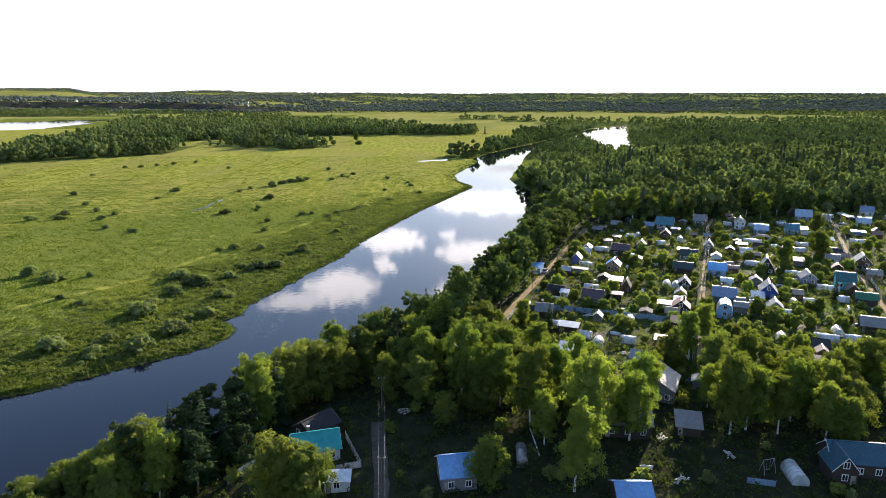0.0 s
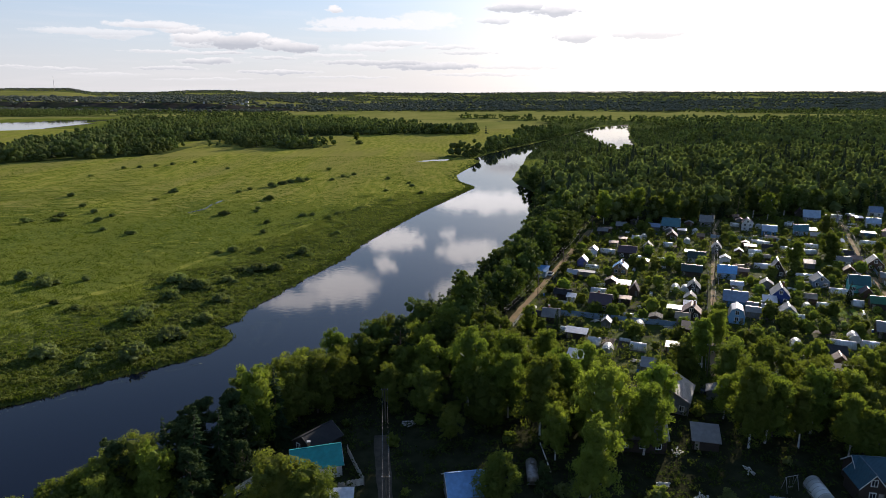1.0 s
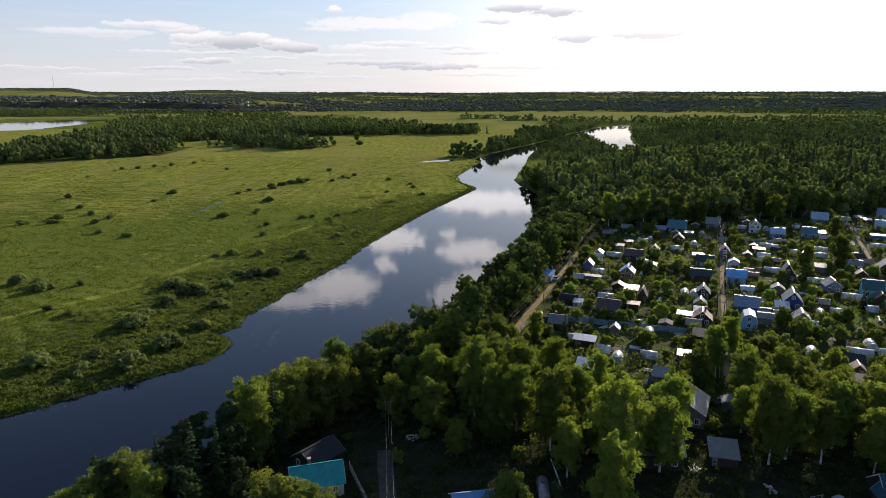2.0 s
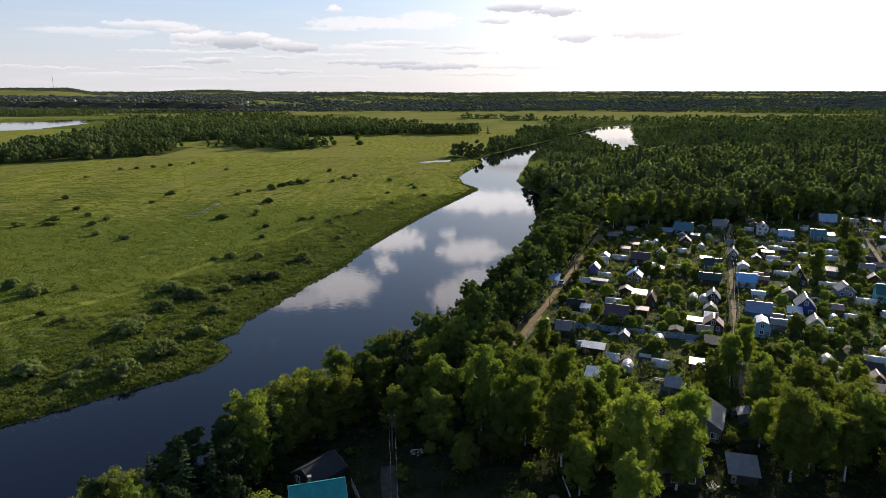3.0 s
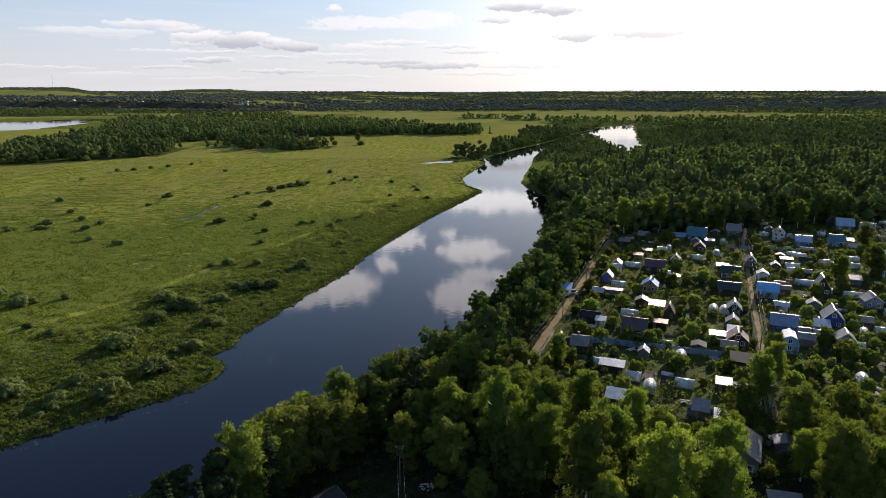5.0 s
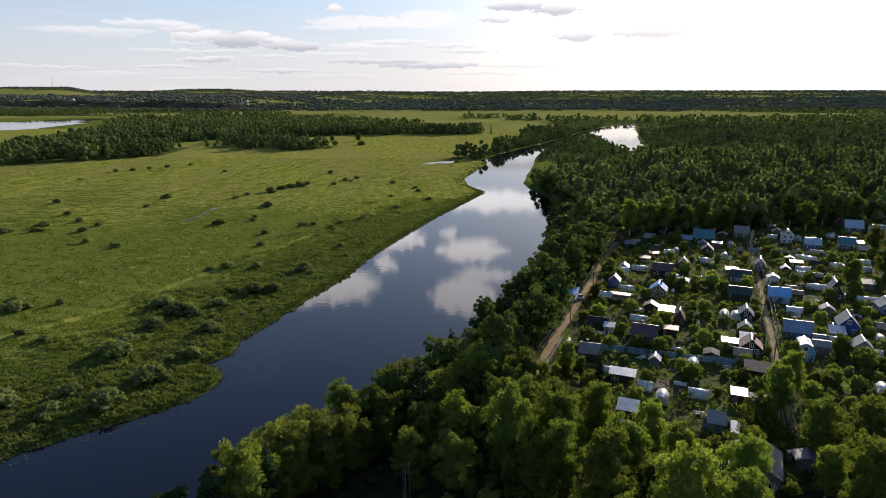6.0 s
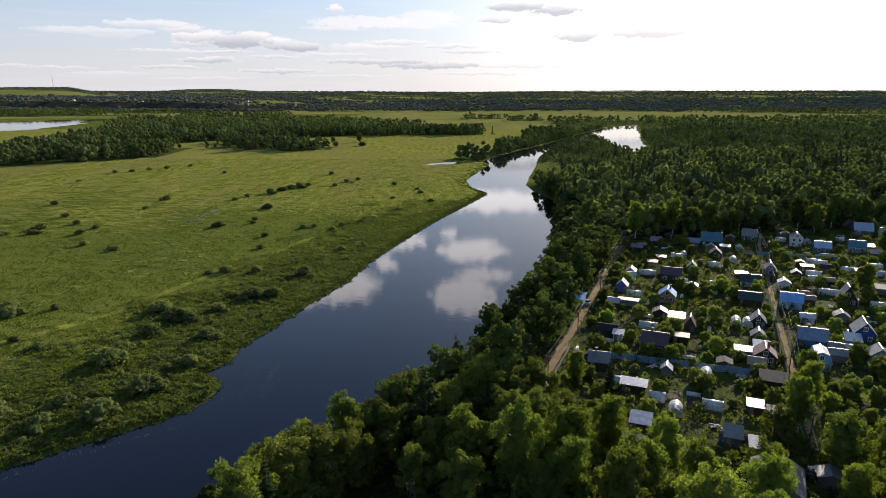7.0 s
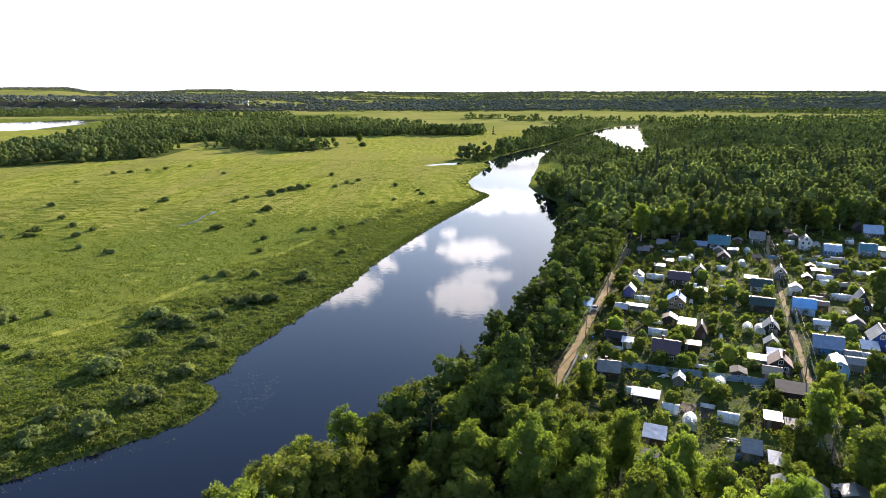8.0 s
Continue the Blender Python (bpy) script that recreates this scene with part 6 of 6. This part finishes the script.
def barrel(x, y):
    e = thing("water_barrel", "blue plastic water barrel in a garden", "barrel", pose(x, y, gz(x, y)), "water barrels")
    piece("drum", [tube([(0, 0, -0.05), (0, 0, 0.45), (0, 0, 0.9), (0, 0, 0.91)], [0.28, 0.31, 0.28, 0.02], 12)], M_BLUE_BARREL, e)


for x, y in spots(24, 0.5):
    barrel(x, y)
for i, (x, y) in enumerate(spots(30, 1.0)):
    pile(x, y, rngv.uniform(0, 180), "small stack of weathered boards in a garden")

# rank garden growth between the plots
rg = np.random.RandomState(31)
n = 60000
x, y = rg.uniform(10, 290, n), rg.uniform(100, 330, n)
ok = inside(VILLAGE, x, y) & in_view(x, y, 10) & (waves(x, y, 7, 81) + 0.6 * waves(x, y, 20, 82) > -0.25)
for line, half in ROADS:
    ok &= distance(line, x, y, closed=False) > half + 0.3
x, y = x[ok][:5200], y[ok][:5200]
for a, b, c in TAKEN[:110]:
    keep = (x - a) ** 2 + (y - b) ** 2 > (c * 0.8) ** 2
    x, y = x[keep], y[keep]
# low weeds, and shrubs of several clumps up to head height
tall = rg.uniform(0, 1, len(x)) < 0.5
sx, sy = np.repeat(x[tall], 4) + rg.normal(size=4 * tall.sum()) * 0.6, np.repeat(y[tall], 4) + rg.normal(size=4 * tall.sum()) * 0.6
lowx, lowy = x[~tall], y[~tall]
gv, gf = joined([leaves(rg, np.stack([lowx, lowy, ground_z(lowx, lowy) + rg.uniform(0.1, 0.6, len(lowx))], 1), rg.uniform(0.4, 0.8, len(lowx)), 11, 0.3, 0.7),
                 leaves(rg, np.stack([sx, sy, ground_z(sx, sy) + rg.uniform(0.5, 2.1, len(sx))], 1), rg.uniform(0.5, 0.8, len(sx)), 9, 0.38, 0.85)])
o = new("garden_growth", mesh_arrays("garden_growth", gv, gf, [M_GROWTH]))
tagged(o, "dense green weeds, shrubs and vegetable rows", "plants", kind="stuff")

# undergrowth below the near trees, darkened in colour for the trees' shade
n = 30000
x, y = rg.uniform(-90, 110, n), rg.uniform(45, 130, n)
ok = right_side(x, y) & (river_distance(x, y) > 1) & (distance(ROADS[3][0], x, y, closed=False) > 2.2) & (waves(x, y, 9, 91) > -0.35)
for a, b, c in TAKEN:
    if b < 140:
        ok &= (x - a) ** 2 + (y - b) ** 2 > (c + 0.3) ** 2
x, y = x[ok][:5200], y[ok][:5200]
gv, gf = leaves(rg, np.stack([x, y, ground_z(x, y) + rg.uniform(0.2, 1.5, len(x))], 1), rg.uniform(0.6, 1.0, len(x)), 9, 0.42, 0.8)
o = new("undergrowth", mesh_arrays("undergrowth", gv, gf, [M_GROWTH_SHADED]))
tagged(o, "dense undergrowth below the trees, coloured dark for their shade", "plants", kind="stuff")


# ---- lawns, creek, far settlement ----
M_LAWN = material("mown lawn", [(0.1, 0.15, 0.02), (0.14, 0.2, 0.028)], scale=1.5, rough=0.95, bump=0.05, bump_scale=5, spec=0.02)


def patch(name, x, y, w, d, yaw, mat, label, category, lift=0.05):
    """A sheet that follows the ground."""
    u, v = np.meshgrid(np.linspace(-w / 2, w / 2, 9), np.linspace(-d / 2, d / 2, 9))
    edge = 1 + 0.08 * waves(u * 3 + x, v * 3 + y, 5, 17)
    c, s = math.cos(radians(yaw)), math.sin(radians(yaw))
    X, Y = x + (u * c - v * s) * edge, y + (u * s + v * c) * edge
    P = np.stack([X.ravel(), Y.ravel(), ground_z(X, Y).ravel() + lift], 1)
    k0 = (np.arange(8)[:, None] * 9 + np.arange(8)[None, :]).ravel()
    o = new(name, mesh_arrays(name, P, np.stack([k0, k0 + 1, k0 + 10, k0 + 9], 1), [mat], smooth_shade=True))
    return tagged(o, label, category, kind="structure")


for x, y, w, d in ((74.5, 179.5, 8, 6), (65.5, 166.5, 8, 7), (120.5, 151, 8, 6), (128, 170, 7, 9), (92, 148, 6, 8)):
    patch("lawn", x, y, w, d, -22.3, M_LAWN, "small sunlit mown lawn between gardens", "lawn")
for i, (x, y, w, d) in enumerate(((156, 250, 12, 9), (126, 224, 9, 7), (112, 156, 7, 8), (50, 146, 8, 6), (99, 168, 7, 6), (60, 186, 7, 8), (88, 232, 8, 8), (150, 200, 8, 8), (104, 258, 9, 6))):
    patch("soil_plot", x, y, w, d, -22.3, M_SOIL, "dug vegetable plot of bare dark soil", "garden plot", 0.04)
for x, y, w, d, a in ((-142, 353, 1.3, 13, -30), (-139.5, 366, 1.0, 13, 5), (-138, 379, 1.8, 11, -8)):
    patch("creek", x, y, w, d, a, M_WATER, "narrow shining creek in the meadow", "creek", 0.12)
rs_far = random.Random(21)
for i in range(44):
    x = rs_far.uniform(-1560, -560)
    y = 2250 + rs_far.uniform(0, 190) - 0.1 * (x + 900)
    e = thing("far_house", "small distant pale house on the far slope", "house", pose(x, y, gz(x, y), 0, 0, rs_far.uniform(0, 90)), "houses on the far slope")
    v, f = prism([(-4, -1), (4, -1), (4, 4), (0, 7), (-4, 4)], -5, 5)
    o = new("wall", poly_mesh("wall", v, f, WALL["white"]))
    o.parent = e
    for sx in (-1, 1):
        piece("roof", [slab((sx * 4.5, -5.4, 3.75), (sx * 4.5, 5.4, 3.75), (0, 5.4, 7.2), (0, -5.4, 7.2), 0.15)], ROOF["slate"], e)
mast = thing("radio_mast", "thin distant radio mast on the hill", "mast", pose(-2150, 3600, gz(-2150, 3600)))
piece("pole", [tube([(0, 0, 0), (0, 0, 40), (0, 0, 78)], [1.2, 0.8, 0.4], 6)], M_PIPE, mast)
for z in (20, 40, 60):
    piece("platform", [tube([(0, 0, z), (0, 0, z + 0.8)], [2.2, 2.2], 8)], M_PIPE, mast)

# ---- grass and reeds ----
def blades(name, x, y, h, w, mat, label, rng):
    n = len(x)
    z = ground_z(x, y) - 0.05
    a = rng.uniform(0, 6.283, n)
    ux, uy = np.cos(a) * w, np.sin(a) * w
    lx, ly = rng.normal(size=n) * 0.25 * h, rng.normal(size=n) * 0.25 * h
    v = np.stack([np.stack([x - ux, y - uy, z], 1), np.stack([x + ux, y + uy, z], 1), np.stack([x + lx, y + ly, z + h], 1)], 1).reshape(-1, 3)
    ob = new(name, mesh_arrays(name, v, np.arange(3 * n).reshape(-1, 3), [mat]))
    return tagged(ob, label, "grass", kind="stuff")


M_TUFT = material("grass tufts", [(0.058, 0.08, 0.012), (0.088, 0.11, 0.014), (0.12, 0.135, 0.018)], scale=0.12, rough=0.9, island=0.25, through_light=0.3, through_color=(1.25, 1.5, 0.8), spec=0.04)
rg = np.random.RandomState(12)
n = 420000
y = 112 + 560 * rg.uniform(0, 1, n) ** 1.9
x = rg.uniform(-1, 1, n) * (0.72 * y + 20)
ok = (~right_side(x, y)) & in_view(x, y, 10)
x, y = x[ok], y[ok]
ok = (river_distance(x, y) > 0.6) & (waves(x, y, 6, 71) + 0.7 * waves(x, y, 25, 72) + rg.normal(size=len(x)) * 0.5 > -0.1)
x, y = x[ok][:90000], y[ok][:90000]
blades("grass", x, y, rg.uniform(0.25, 0.65, len(x)), rg.uniform(0.12, 0.32, len(x)) * (1 + 0.6 * smooth(200, 600, y)), M_TUFT, "tall uneven meadow grass", rg)
n = 300000
y = 100 + 320 * rg.uniform(0, 1, n) ** 1.6
x = rg.uniform(-200, 40, n)
d = river_distance(x, y)
M_HERB = material("lush marsh herbs", [(0.06, 0.08, 0.022), (0.1, 0.122, 0.03), (0.15, 0.165, 0.042)], scale=0.2, rough=0.85, island=0.5, through_light=0.35, through_color=(1.5, 1.6, 0.8), spec=0.08)
ok = (d > 1.5) & (d < 42 + 18 * waves(x, y, 50, 75)) & in_view(x, y, 10) & (~right_side(x, y)) & (waves(x, y, 4, 73) + 0.6 * waves(x, y, 13, 74) + rg.normal(size=n) * 0.4 > 0.0)
x, y = x[ok][:26000], y[ok][:26000]
hv, hf = leaves(rg, np.stack([x, y, ground_z(x, y) + rg.uniform(0.1, 0.5, len(x))], 1), rg.uniform(0.25, 0.6, len(x)), 4, 0.42, 0.9)
o = new("marsh_herbs", mesh_arrays("marsh_herbs", hv, hf, [M_HERB]))
tagged(o, "lush broad-leaved herbs on the wet bank", "plants", kind="stuff")
n = 400000
x, y = rg.uniform(-180, 60, n), rg.uniform(95, 480, n)
d = river_distance(x, y) + 0.8 * waves(x, y, 9, 2)
ok = (d > -0.8) & (d < 3.5) & in_view(x, y, 10) & (~right_side(x, y))
x, y = x[ok][:26000], y[ok][:26000]
M_REED = material("reeds", [(0.034, 0.044, 0.012), (0.055, 0.068, 0.018)], scale=0.3, rough=0.9, island=0.4, through_light=0.3, through_color=(1.25, 1.5, 0.8), spec=0.04)
blades("reeds", x, y, rg.uniform(0.25, 0.8, len(x)), rg.uniform(0.1, 0.3, len(x)), M_REED, "green reeds and sedge along the water's edge", rg)


# lily leaves afloat near the reed point
rl = np.random.RandomState(8)
n = 300
k, side = rl.uniform(0, 1, n), rl.normal(size=n)
x = np.where(k < 0.6, -57 + 11 * rl.uniform(0, 1, n) ** 0.8 + 1.5 * side, np.interp(k, [0.6, 1], [-110, -62]) + 2.0)
y = np.where(k < 0.6, 150 + 22 * rl.uniform(0, 1, n) + 1.5 * side, np.interp(k, [0.6, 1], [105, 141]) - 1.5 + 0.8 * side)
ok = river_distance(x, y) < -1.0
x, y, r = x[ok], y[ok], rl.uniform(0.05, 0.13, ok.sum())
turn = np.arange(6) * math.pi / 3
ring = np.stack([x[:, None] + np.cos(turn) * r[:, None], y[:, None] + np.sin(turn) * r[:, None], np.full((len(x), 6), 0.025) + 0.03 * np.cos(turn + x[:, None])], 2).reshape(-1, 3)
M_LILY = material("lily leaves", [(0.1, 0.13, 0.04), (0.2, 0.22, 0.09)], scale=2, rough=0.35, spec=0.6, island=0.4)
o = new("water_lilies", mesh_arrays("water_lilies", ring, np.arange(len(ring)).reshape(-1, 6), [M_LILY]))
tagged(o, "small floating lily leaves near the bank", "plants", kind="stuff")
